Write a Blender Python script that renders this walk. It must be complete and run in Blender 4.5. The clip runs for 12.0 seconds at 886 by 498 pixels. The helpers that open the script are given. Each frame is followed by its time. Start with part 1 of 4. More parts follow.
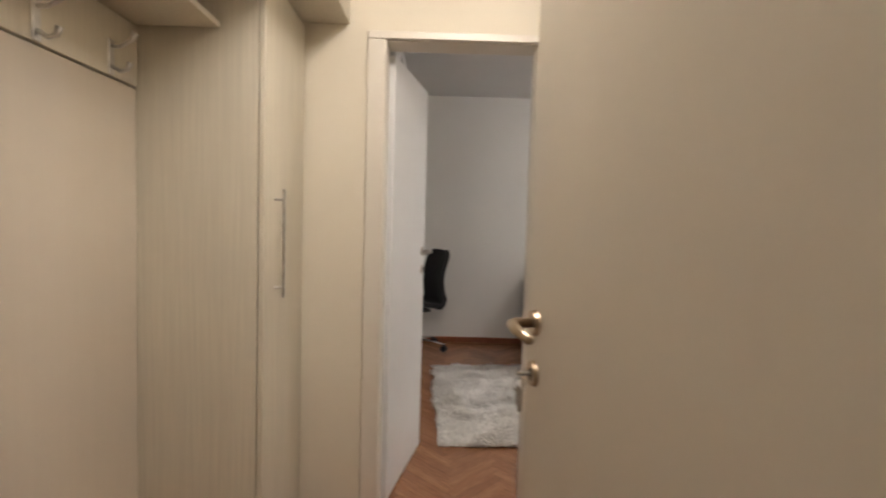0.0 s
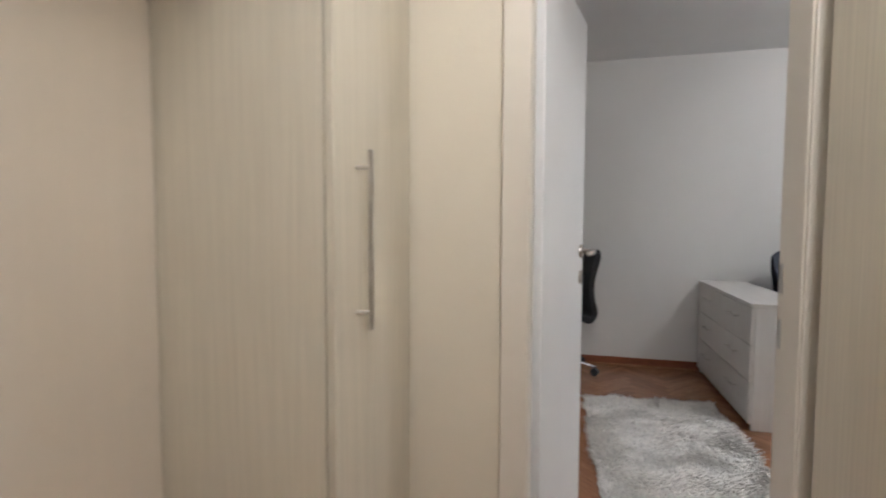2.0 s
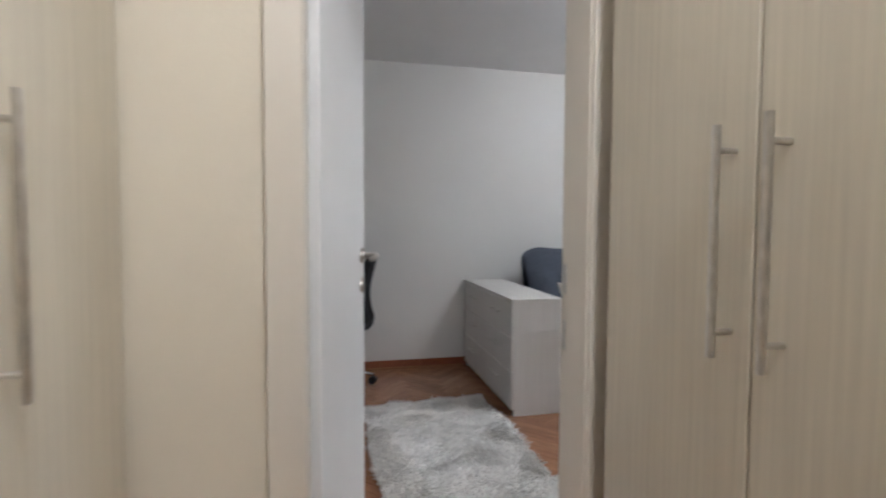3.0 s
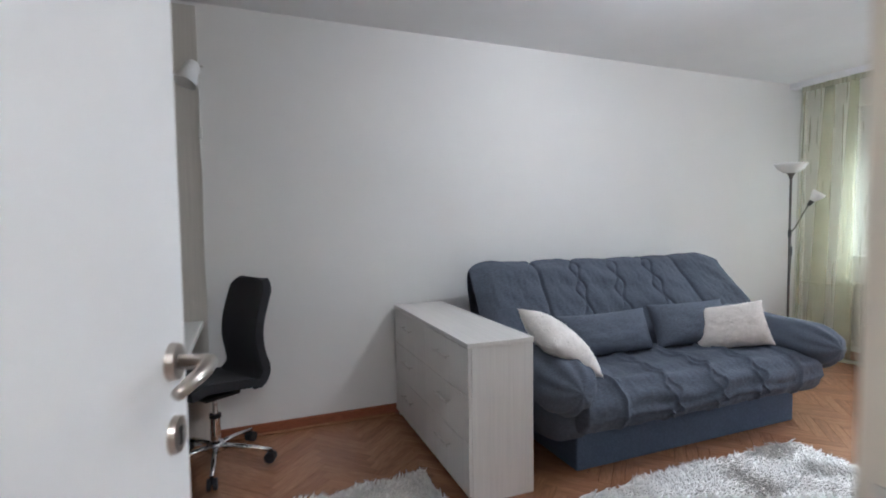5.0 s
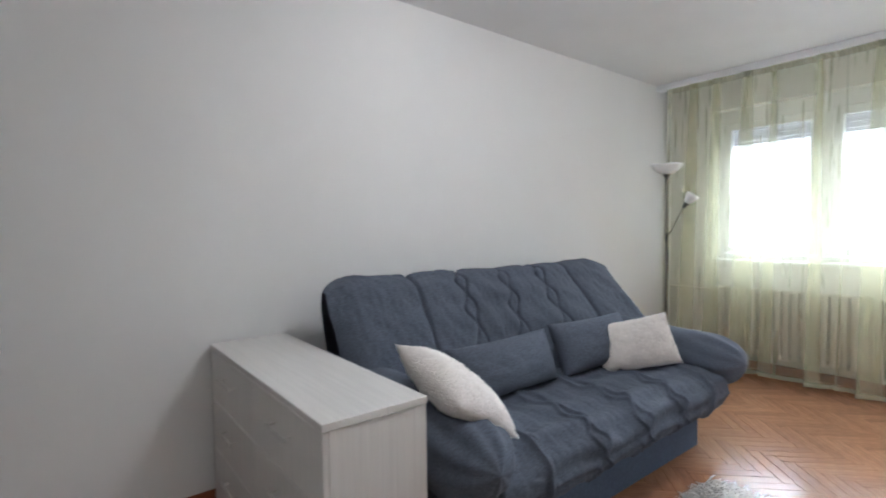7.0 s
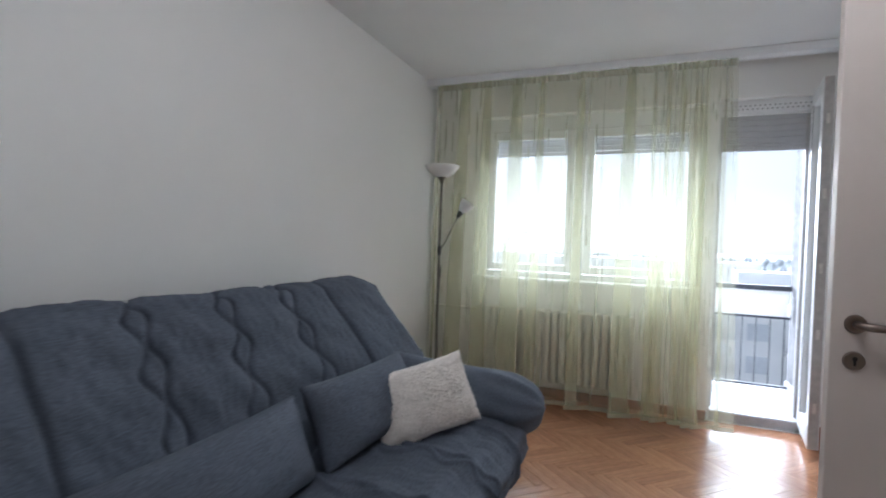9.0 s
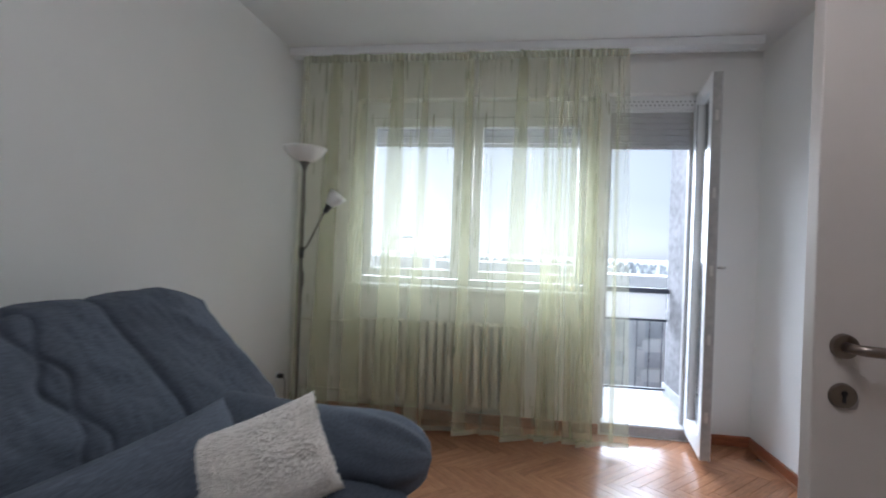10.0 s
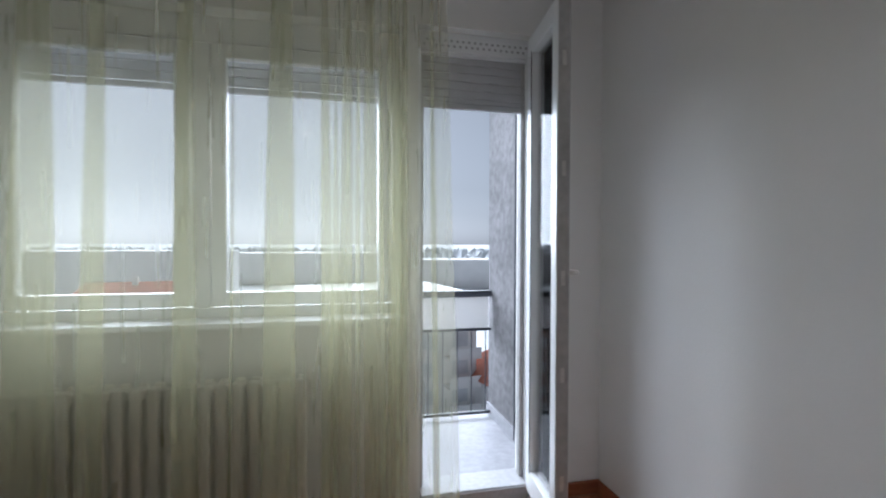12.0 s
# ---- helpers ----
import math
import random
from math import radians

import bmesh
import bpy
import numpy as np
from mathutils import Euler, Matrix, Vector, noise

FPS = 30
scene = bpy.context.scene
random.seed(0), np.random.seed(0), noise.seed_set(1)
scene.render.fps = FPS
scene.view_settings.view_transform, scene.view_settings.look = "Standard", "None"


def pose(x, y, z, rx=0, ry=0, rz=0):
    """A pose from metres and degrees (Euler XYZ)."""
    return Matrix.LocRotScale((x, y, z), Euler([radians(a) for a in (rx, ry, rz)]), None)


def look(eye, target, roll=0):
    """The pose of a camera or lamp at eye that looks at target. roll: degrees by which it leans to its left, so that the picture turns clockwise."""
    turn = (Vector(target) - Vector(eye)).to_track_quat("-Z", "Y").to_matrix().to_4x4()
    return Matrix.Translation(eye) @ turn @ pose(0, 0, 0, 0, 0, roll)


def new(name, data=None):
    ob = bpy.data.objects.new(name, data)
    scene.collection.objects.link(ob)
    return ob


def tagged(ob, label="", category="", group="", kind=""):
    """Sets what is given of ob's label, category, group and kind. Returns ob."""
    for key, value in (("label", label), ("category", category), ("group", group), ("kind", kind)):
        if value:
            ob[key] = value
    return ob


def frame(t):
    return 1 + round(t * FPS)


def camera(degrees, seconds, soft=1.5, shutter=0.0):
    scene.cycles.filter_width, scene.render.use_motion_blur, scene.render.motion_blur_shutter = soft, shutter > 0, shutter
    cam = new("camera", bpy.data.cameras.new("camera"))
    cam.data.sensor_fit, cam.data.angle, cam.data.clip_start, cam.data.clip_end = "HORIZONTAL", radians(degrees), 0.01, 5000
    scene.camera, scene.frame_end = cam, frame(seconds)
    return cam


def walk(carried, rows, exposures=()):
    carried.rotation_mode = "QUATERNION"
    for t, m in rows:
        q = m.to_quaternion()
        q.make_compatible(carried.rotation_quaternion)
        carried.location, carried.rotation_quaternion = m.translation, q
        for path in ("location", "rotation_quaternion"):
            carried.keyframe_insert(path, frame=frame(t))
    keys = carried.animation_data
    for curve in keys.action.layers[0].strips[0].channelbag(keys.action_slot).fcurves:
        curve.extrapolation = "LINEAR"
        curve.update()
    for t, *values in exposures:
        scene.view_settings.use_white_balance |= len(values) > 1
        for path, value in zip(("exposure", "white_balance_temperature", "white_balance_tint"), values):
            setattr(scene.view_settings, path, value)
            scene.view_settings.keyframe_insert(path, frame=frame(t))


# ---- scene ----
cam = camera(84.5, 12.0, soft=1.8, shutter=0.5)
PATH = [
    (0, look((-5.140, -5.134, 1.273), (-5.121, -3.137, 1.166), 1.6)),
    (0.5, look((-5.184, -4.952, 1.246), (-5.473, -2.975, 1.157), 1.6)),
    (1, look((-5.228, -4.782, 1.241), (-5.740, -2.851, 1.142), 1.1)),
    (1.5, look((-5.256, -4.596, 1.226), (-5.876, -2.697, 1.124), 0.3)),
    (2, look((-5.273, -4.404, 1.226), (-5.773, -2.471, 1.115), 0.2)),
    (2.5, look((-5.290, -4.228, 1.206), (-5.354, -2.230, 1.120), -0.2)),
    (3, look((-5.304, -4.132, 1.215), (-4.888, -2.177, 1.123), 0.3)),
    (3.2, look((-5.305, -4.103, 1.221), (-4.767, -2.178, 1.135), -0.0)),
    (4.8, look((-5.139, -3.306, 1.277), (-4.443, -1.429, 1.174), -0.6)),
    (5, look((-5.127, -3.192, 1.296), (-4.392, -1.335, 1.192), -0.8)),
    (5.5, look((-5.024, -2.924, 1.291), (-4.249, -1.083, 1.198), -1.0)),
    (6, look((-4.908, -2.733, 1.277), (-4.076, -0.917, 1.194), -1.1)),
    (6.5, look((-4.838, -2.554, 1.282), (-3.826, -0.832, 1.184), -0.7)),
    (7, look((-4.763, -2.412, 1.270), (-3.524, -0.845, 1.182), -0.7)),
    (7.2, look((-4.709, -2.373, 1.262), (-3.401, -0.863, 1.181), -1.1)),
    (9, look((-4.005, -1.730, 1.239), (-2.154, -0.974, 1.204), 2.0)),
    (9.5, look((-3.723, -1.664, 1.207), (-1.795, -1.131, 1.202), 2.0)),
    (10, look((-3.449, -1.615, 1.216), (-1.472, -1.315, 1.218), 2.1)),
    (10.5, look((-3.144, -1.600, 1.207), (-1.145, -1.534, 1.224), 2.1)),
    (11, look((-2.853, -1.612, 1.191), (-0.859, -1.762, 1.230), 1.7)),
    (11.5, look((-2.497, -1.677, 1.305), (-0.523, -2.000, 1.280), 0.4)),
    (12, look((-2.268, -1.791, 1.297), (-0.321, -2.248, 1.268), 0.2)),
]
EXPOSURES = [(0, 3.12, 6200, 13), (1, 3.22, 5850, 12), (3, 3.23, 5300, 10), (3.6, 3.15, 5200, 10), (5, 3.5, 5150, 10), (7, 3.4, 5300, 10), (9, 2.75, 5250, 10), (10.5, 2.28, 5250, 10), (12, 1.72, 5350, 10)]
walk(cam, PATH, EXPOSURES)

# ---- world and lights ----
world = bpy.data.worlds.new("world")
scene.world = world
world.use_nodes = True
wn = world.node_tree
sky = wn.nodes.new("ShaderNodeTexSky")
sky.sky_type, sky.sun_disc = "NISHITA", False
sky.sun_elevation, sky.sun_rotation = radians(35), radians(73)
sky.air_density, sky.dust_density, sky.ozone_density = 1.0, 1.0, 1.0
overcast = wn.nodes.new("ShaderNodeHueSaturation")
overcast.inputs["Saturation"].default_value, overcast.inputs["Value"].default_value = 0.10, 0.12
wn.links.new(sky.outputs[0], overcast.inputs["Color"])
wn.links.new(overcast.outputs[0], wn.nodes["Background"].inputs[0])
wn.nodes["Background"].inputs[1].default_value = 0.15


def lamp(name, kind, energy, color, m, size=0.1, size_y=None, angle=None):
    d = bpy.data.lights.new(name, kind)
    d.energy, d.color = energy, color
    if kind == "AREA":
        d.size = size
        if size_y:
            d.shape, d.size_y = "RECTANGLE", size_y
    elif kind == "POINT":
        d.shadow_soft_size = size
    elif angle:
        d.angle = angle
    ob = new(name, d)
    ob.matrix_world = m
    return ob


lamp("sun", "SUN", 3.0, (1.0, 0.98, 0.95), look((0, 0, 0), (-0.80, -0.24, -0.55)), angle=radians(80))
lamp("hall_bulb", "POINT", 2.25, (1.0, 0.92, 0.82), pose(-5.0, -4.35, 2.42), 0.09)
lamp("room_bulb", "POINT", 1.2, (1.0, 0.94, 0.87), pose(-3.1, -1.72, 2.32), 0.09)


# ---- materials ----
def material(name, color, rough=0.6, metal=0.0, grain=None, bump=0.0, bump_scale=60, var=0.06, var_scale=3.0, stretch=(1, 1, 1), spec=0.5, random_per=0.0, sheen=0.0, grain_amt=0.1):
    """A paint or solid with broad variation, a fine grain, and relief."""
    m = bpy.data.materials.new(name)
    m.use_nodes = True
    n, l = m.node_tree.nodes, m.node_tree.links
    b = n["Principled BSDF"]
    b.inputs["Roughness"].default_value = rough
    b.inputs["Metallic"].default_value = metal
    b.inputs["Specular IOR Level"].default_value = spec
    if sheen:
        b.inputs["Sheen Weight"].default_value = sheen
    tc = n.new("ShaderNodeTexCoord")
    mp = n.new("ShaderNodeMapping")
    mp.inputs["Scale"].default_value = stretch
    l.new(tc.outputs["Object"], mp.inputs[0])

    def noise_at(scale, detail=4):
        t = n.new("ShaderNodeTexNoise")
        t.inputs["Scale"].default_value, t.inputs["Detail"].default_value = scale, detail
        l.new(mp.outputs[0], t.inputs["Vector"])
        return t.outputs["Fac"]

    def mixed(a_socket, fac, dark, light):
        r = n.new("ShaderNodeMapRange")
        r.inputs["From Min"].default_value, r.inputs["From Max"].default_value = 0.3, 0.7
        r.inputs["To Min"].default_value, r.inputs["To Max"].default_value = dark, light
        l.new(fac, r.inputs["Value"])
        h = n.new("ShaderNodeHueSaturation")
        l.new(a_socket, h.inputs["Color"])
        l.new(r.outputs[0], h.inputs["Value"])
        return h.outputs[0]

    rgb = n.new("ShaderNodeRGB")
    rgb.outputs[0].default_value = (*color, 1)
    c = rgb.outputs[0]
    if var:
        c = mixed(c, noise_at(var_scale), 1 - var, 1 + var)
    if grain:
        c = mixed(c, noise_at(grain, 6), 1 - grain_amt, 1 + grain_amt)
    if random_per:
        info = n.new("ShaderNodeObjectInfo")
        geo = n.new("ShaderNodeNewGeometry")
        add = n.new("ShaderNodeMath")
        add.operation = "ADD"
        l.new(info.outputs["Random"], add.inputs[0])
        l.new(geo.outputs["Random Per Island"], add.inputs[1])
        fr = n.new("ShaderNodeMath")
        fr.operation = "FRACT"
        l.new(add.outputs[0], fr.inputs[0])
        r = n.new("ShaderNodeMapRange")
        r.inputs["To Min"].default_value, r.inputs["To Max"].default_value = 1 - random_per, 1 + random_per
        l.new(fr.outputs[0], r.inputs["Value"])
        h = n.new("ShaderNodeHueSaturation")
        l.new(c, h.inputs["Color"])
        l.new(r.outputs[0], h.inputs["Value"])
        c = h.outputs[0]
    l.new(c, b.inputs["Base Color"])
    if bump:
        bp = n.new("ShaderNodeBump")
        bp.inputs["Strength"].default_value, bp.inputs["Distance"].default_value = bump, 0.004
        l.new(noise_at(bump_scale, 5), bp.inputs["Height"])
        l.new(bp.outputs[0], b.inputs["Normal"])
    return m


WALL = material("white_wall_paint", (0.80, 0.79, 0.77), 0.9, bump=0.12, bump_scale=90, var=0.02, var_scale=1.2)
CEIL = material("ceiling_paint", (0.80, 0.80, 0.80), 0.95, bump=0.08, bump_scale=120, var=0.02)
CREAM = material("cream_wall_paint", (0.72, 0.66, 0.545), 0.8, bump=0.12, bump_scale=90, var=0.03, var_scale=1.5)
CREAMWOOD = material("cream_ash_laminate", (0.62, 0.57, 0.465), 0.5, grain=9, grain_amt=0.06, stretch=(12, 12, 0.3), bump=0.1, bump_scale=10, var=0.03, var_scale=0.4)
CREAMPANEL = material("cream_panel_laminate", (0.58, 0.515, 0.425), 0.5, grain=5, grain_amt=0.01, stretch=(10, 10, 0.3), var=0.03, var_scale=0.6)
CREAMPAINT = material("cream_gloss_paint", (0.70, 0.65, 0.57), 0.35, bump=0.06, bump_scale=30, var=0.02)
WHITEWOOD = material("white_ash_laminate", (0.72, 0.70, 0.67), 0.5, grain=8, grain_amt=0.045, stretch=(14, 14, 0.4), bump=0.1, bump_scale=10, var=0.02, var_scale=0.4)
WHITETOP = material("white_ash_top", (0.72, 0.70, 0.67), 0.5, grain=8, grain_amt=0.06, stretch=(14, 0.4, 14), var=0.02, var_scale=0.4)
WHITEGLOSS = material("white_door_paint", (0.80, 0.80, 0.80), 0.4, bump=0.05, bump_scale=25, var=0.02)
ROSEPAINT = material("aged_white_door_paint", (0.63, 0.555, 0.51), 0.45, bump=0.05, bump_scale=25, var=0.02)
PVC = material("white_pvc", (0.82, 0.83, 0.84), 0.3, var=0.01)
PVCGREY = material("weathered_pvc_edge", (0.42, 0.41, 0.40), 0.55, grain=30, var=0.12, var_scale=6)
STEEL = material("brushed_steel", (0.62, 0.60, 0.57), 0.32, 1.0, grain=40, var=0.03)
BRONZE = material("satin_nickel", (0.50, 0.46, 0.42), 0.3, 1.0, var=0.04)
DARKBRONZE = material("dark_bronze", (0.25, 0.20, 0.17), 0.32, 1.0, var=0.06)
BRASS = material("antique_brass", (0.46, 0.37, 0.27), 0.33, 1.0, var=0.06)
POLE = material("grey_bronze_metal", (0.13, 0.12, 0.11), 0.35, 1.0, grain=30, var=0.05)
CHROME = material("chrome", (0.75, 0.75, 0.75), 0.12, 1.0, var=0)
BLACK = material("black_plastic", (0.015, 0.015, 0.017), 0.5)
BLACKCLOTH = material("charcoal_fabric", (0.022, 0.022, 0.025), 0.95, grain=240, grain_amt=0.3, bump=0.4, bump_scale=350, var=0.1, sheen=0.05)
OAK = material("oak_parquet", (0.34, 0.165, 0.085), 0.2, grain=9, grain_amt=0.18, stretch=(1.5, 14, 14), var=0.12, var_scale=2.5, random_per=0.13, bump=0.05, bump_scale=25)
JOINT = material("parquet_joint", (0.10, 0.045, 0.02), 0.6)
REDWOOD = material("stained_skirting", (0.26, 0.085, 0.035), 0.4, grain=12, grain_amt=0.15, stretch=(2, 2, 10), var=0.08)
DENIM = material("blue_grey_upholstery", (0.082, 0.095, 0.125), 0.95, grain=170, grain_amt=0.24, stretch=(0.3, 1, 1.2), bump=0.3, bump_scale=150, var=0.08, var_scale=6)
DENIMBASE = material("blue_base_cloth", (0.085, 0.115, 0.175), 0.95, grain=110, grain_amt=0.15, bump=0.3, bump_scale=260, var=0.06, var_scale=5)
PLUSH = material("white_plush", (0.86, 0.81, 0.76), 1.0, grain=60, grain_amt=0.05, bump=0.5, bump_scale=90, var=0.02, var_scale=14, sheen=0.2)
SHAG = material("cream_shag_pile", (0.92, 0.885, 0.84), 1.0, grain=90, grain_amt=0.06, var=0.06, var_scale=9, random_per=0.12)
RADIATOR = material("radiator_enamel", (0.66, 0.63, 0.57), 0.4, var=0.04)
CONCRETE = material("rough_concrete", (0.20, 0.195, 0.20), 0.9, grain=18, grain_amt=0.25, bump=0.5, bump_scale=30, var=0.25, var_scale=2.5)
SLAB = material("balcony_screed", (0.36, 0.36, 0.38), 0.6, grain=25, var=0.05)
DARKMETAL = material("dark_rail_paint", (0.03, 0.033, 0.045), 0.45)
SHUTTER = material("grey_shutter_pvc", (0.45, 0.45, 0.46), 0.5, var=0.05, var_scale=8)
SILL = material("dulled_threshold_metal", (0.46, 0.46, 0.47), 0.5, grain=40, var=0.06)
CABLE = material("white_cable", (0.70, 0.69, 0.66), 0.5, var=0)
ROOFTILE = material("red_roof_tile", (0.36, 0.13, 0.08), 0.9, grain=3, grain_amt=0.25, var=0.15, var_scale=0.4)
# Pale render, raised further in colour to paint haze over the outside buildings.
FACADE = material("pale_render_facade", (0.80, 0.79, 0.78), 0.9, var=0.05, var_scale=0.15)
FACADE_B = material("ochre_facade", (0.45, 0.36, 0.32), 0.9, var=0.07, var_scale=0.15)
# Clear dark panes painted pale and matt to imitate haze in between.
HAZEGLASS = material("haze_painted_pane", (0.60, 0.61, 0.63), 0.8)
# Ground lightened so that its base colour carries the distance haze.
CITY = material("haze_painted_ground", (0.48, 0.49, 0.49), 0.95, grain=0.05, grain_amt=0.3, var=0.25, var_scale=0.01)
# Pale grey instead of green: air haze over the far trees, put into the colour.
LEAF = material("haze_painted_leaf", (0.50, 0.52, 0.53), 0.9, var=0.2, random_per=0.2)


def glass(name, rough=0.0, tint=(1, 1, 1)):
    m = bpy.data.materials.new(name)
    m.use_nodes = True
    n, l = m.node_tree.nodes, m.node_tree.links
    out = n["Material Output"]
    n.remove(n["Principled BSDF"])
    t, g, mx, fr = n.new("ShaderNodeBsdfTransparent"), n.new("ShaderNodeBsdfGlossy"), n.new("ShaderNodeMixShader"), n.new("ShaderNodeFresnel")
    t.inputs[0].default_value = (*tint, 1)
    g.inputs["Roughness"].default_value = rough
    fr.inputs["IOR"].default_value = 1.2
    l.new(fr.outputs[0], mx.inputs[0])
    l.new(t.outputs[0], mx.inputs[1])
    l.new(g.outputs[0], mx.inputs[2])
    l.new(mx.outputs[0], out.inputs[0])
    return m


def sheer(name, color, clear):
    """Thin woven voile: open weave that lets part of the light straight through and scatters the rest."""
    m = bpy.data.materials.new(name)
    m.use_nodes = True
    n, l = m.node_tree.nodes, m.node_tree.links
    out = n["Material Output"]
    n.remove(n["Principled BSDF"])
    tr, tl, df = n.new("ShaderNodeBsdfTransparent"), n.new("ShaderNodeBsdfTranslucent"), n.new("ShaderNodeBsdfDiffuse")
    a, b = n.new("ShaderNodeMixShader"), n.new("ShaderNodeMixShader")
    tc, mp, nz = n.new("ShaderNodeTexCoord"), n.new("ShaderNodeMapping"), n.new("ShaderNodeTexNoise")
    mp.inputs["Scale"].default_value = (20, 20, 1)
    nz.inputs["Scale"].default_value = 2.0
    rng = n.new("ShaderNodeMapRange")
    rng.inputs["To Min"].default_value, rng.inputs["To Max"].default_value = clear - 0.02, clear + 0.02
    l.new(tc.outputs["Object"], mp.inputs[0])
    l.new(mp.outputs[0], nz.inputs["Vector"])
    l.new(nz.outputs["Fac"], rng.inputs["Value"])
    for s in (tl, df):
        s.inputs[0].default_value = (*color, 1)
    tr.inputs[0].default_value = (*[0.85 + 0.15 * v for v in color], 1)
    a.inputs[0].default_value = 0.6
    l.new(tl.outputs[0], a.inputs[1])
    l.new(df.outputs[0], a.inputs[2])
    l.new(rng.outputs[0], b.inputs[0])
    l.new(a.outputs[0], b.inputs[1])
    l.new(tr.outputs[0], b.inputs[2])
    l.new(b.outputs[0], out.inputs[0])
    return m


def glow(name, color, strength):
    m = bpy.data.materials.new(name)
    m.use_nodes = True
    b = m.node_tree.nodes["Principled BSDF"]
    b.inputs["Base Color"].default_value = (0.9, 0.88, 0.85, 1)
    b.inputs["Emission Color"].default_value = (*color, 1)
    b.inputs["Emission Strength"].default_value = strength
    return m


GLASS = glass("window_glass")
VOILE = sheer("green_voile", (0.76, 0.757, 0.555), 0.69)
VOILEHEM = sheer("pale_voile", (0.74, 0.74, 0.60), 0.58)
MIRROR = material("smoked_mirror", (0.24, 0.24, 0.235), 0.02, 1.0, var=0)
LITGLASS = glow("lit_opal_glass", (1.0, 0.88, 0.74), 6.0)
OPAL = material("opal_glass_shade", (0.80, 0.80, 0.78), 0.25, var=0)


# ---- mesh helpers ----
def link(name, bm, mat, parent=None, label="", smooth=False):
    me = bpy.data.meshes.new(name)
    bm.normal_update()
    bm.to_mesh(me)
    bm.free()
    if smooth:
        me.polygons.foreach_set("use_smooth", [True] * len(me.polygons))
    for x in (mat if isinstance(mat, (list, tuple)) else [mat]):
        me.materials.append(x)
    ob = new(name, me)
    if parent:
        ob.parent = parent
    if label:
        ob["label"] = label
    return ob


def part(name, bm, mat, parent, label="", smooth=False):
    return link(name, bm, mat, parent, label, smooth)


def thing(name, label, category, m=Matrix(), group="", kind=""):
    e = new(name)
    e.matrix_world = m
    return tagged(e, label, category, group, kind)


def add_box(bm, a, b, bevel=0.0, seg=1, m=None):
    a, b = Vector(a), Vector(b)
    r = bmesh.ops.create_cube(bm, size=1)
    vs = r["verts"]
    for v in vs:
        v.co = Vector([(a[i] + b[i]) / 2 + v.co[i] * (b[i] - a[i]) for i in range(3)])
    if bevel:
        es = list({e for v in vs for e in v.link_edges})
        out = bmesh.ops.bevel(bm, geom=es, offset=bevel, segments=seg, affect="EDGES", profile=0.5)
        vs = list({v for f in out["faces"] for v in f.verts} | {v for v in vs if v.is_valid})
    if m is not None:
        bmesh.ops.transform(bm, matrix=m, verts=vs)
    return bm


def box(a, b, bevel=0.0, seg=1, m=None):
    return add_box(bmesh.new(), a, b, bevel, seg, m)


def add_cyl(bm, p, q, r1, r2=None, n=16, caps=True):
    p, q = Vector(p), Vector(q)
    r2 = r1 if r2 is None else r2
    d = q - p
    m = Matrix.Translation((p + q) / 2) @ d.to_track_quat("Z", "Y").to_matrix().to_4x4()
    bmesh.ops.create_cone(bm, cap_ends=caps, segments=n, radius1=r1, radius2=r2, depth=d.length, matrix=m)
    return bm


def cyl(p, q, r1, r2=None, n=16, caps=True):
    return add_cyl(bmesh.new(), p, q, r1, r2, n, caps)


def add_tube(bm, pts, r, n=8):
    """A round bar along points, with capped ends."""
    pts = [Vector(p) for p in pts]
    rings = []
    for i, p in enumerate(pts):
        d = (pts[min(i + 1, len(pts) - 1)] - pts[max(i - 1, 0)]).normalized()
        q = d.to_track_quat("Z", "Y").to_matrix()
        rr = r[i] if isinstance(r, (list, tuple)) else r
        rings.append([bm.verts.new(p + q @ Vector((math.cos(k * 2 * math.pi / n) * rr, math.sin(k * 2 * math.pi / n) * rr, 0))) for k in range(n)])
    for a, b in zip(rings, rings[1:]):
        for k in range(n):
            bm.faces.new((a[k], a[(k + 1) % n], b[(k + 1) % n], b[k]))
    bm.faces.new(rings[0][::-1])
    bm.faces.new(rings[-1])
    return bm


def tube(pts, r, n=8):
    return add_tube(bmesh.new(), pts, r, n)


def lathe(profile, n=28, centre=(0, 0, 0)):
    """A turned body from (radius, height) pairs."""
    bm = bmesh.new()
    c = Vector(centre)
    rings = [[bm.verts.new(c + Vector((r * math.cos(k * 2 * math.pi / n), r * math.sin(k * 2 * math.pi / n), z))) for k in range(n)] for r, z in profile]
    for a, b in zip(rings, rings[1:]):
        for k in range(n):
            bm.faces.new((a[k], a[(k + 1) % n], b[(k + 1) % n], b[k]))
    return bm


def sheet(f, nu, nv, closed_u=False):
    """A quad grid from f(u, v), u and v from 0 to 1."""
    bm = bmesh.new()
    g = [[bm.verts.new(f(i / nu, j / nv)) for j in range(nv + 1)] for i in range(nu + (0 if closed_u else 1))]
    k = len(g)
    for i in range(nu):
        for j in range(nv):
            bm.faces.new((g[i][j], g[(i + 1) % k][j], g[(i + 1) % k][j + 1], g[i][j + 1]))
    return bm


def setting(name, bm, mat, label, category, smooth=False):
    return tagged(link(name, bm, mat, None, "", smooth), label, category, "", "structure")


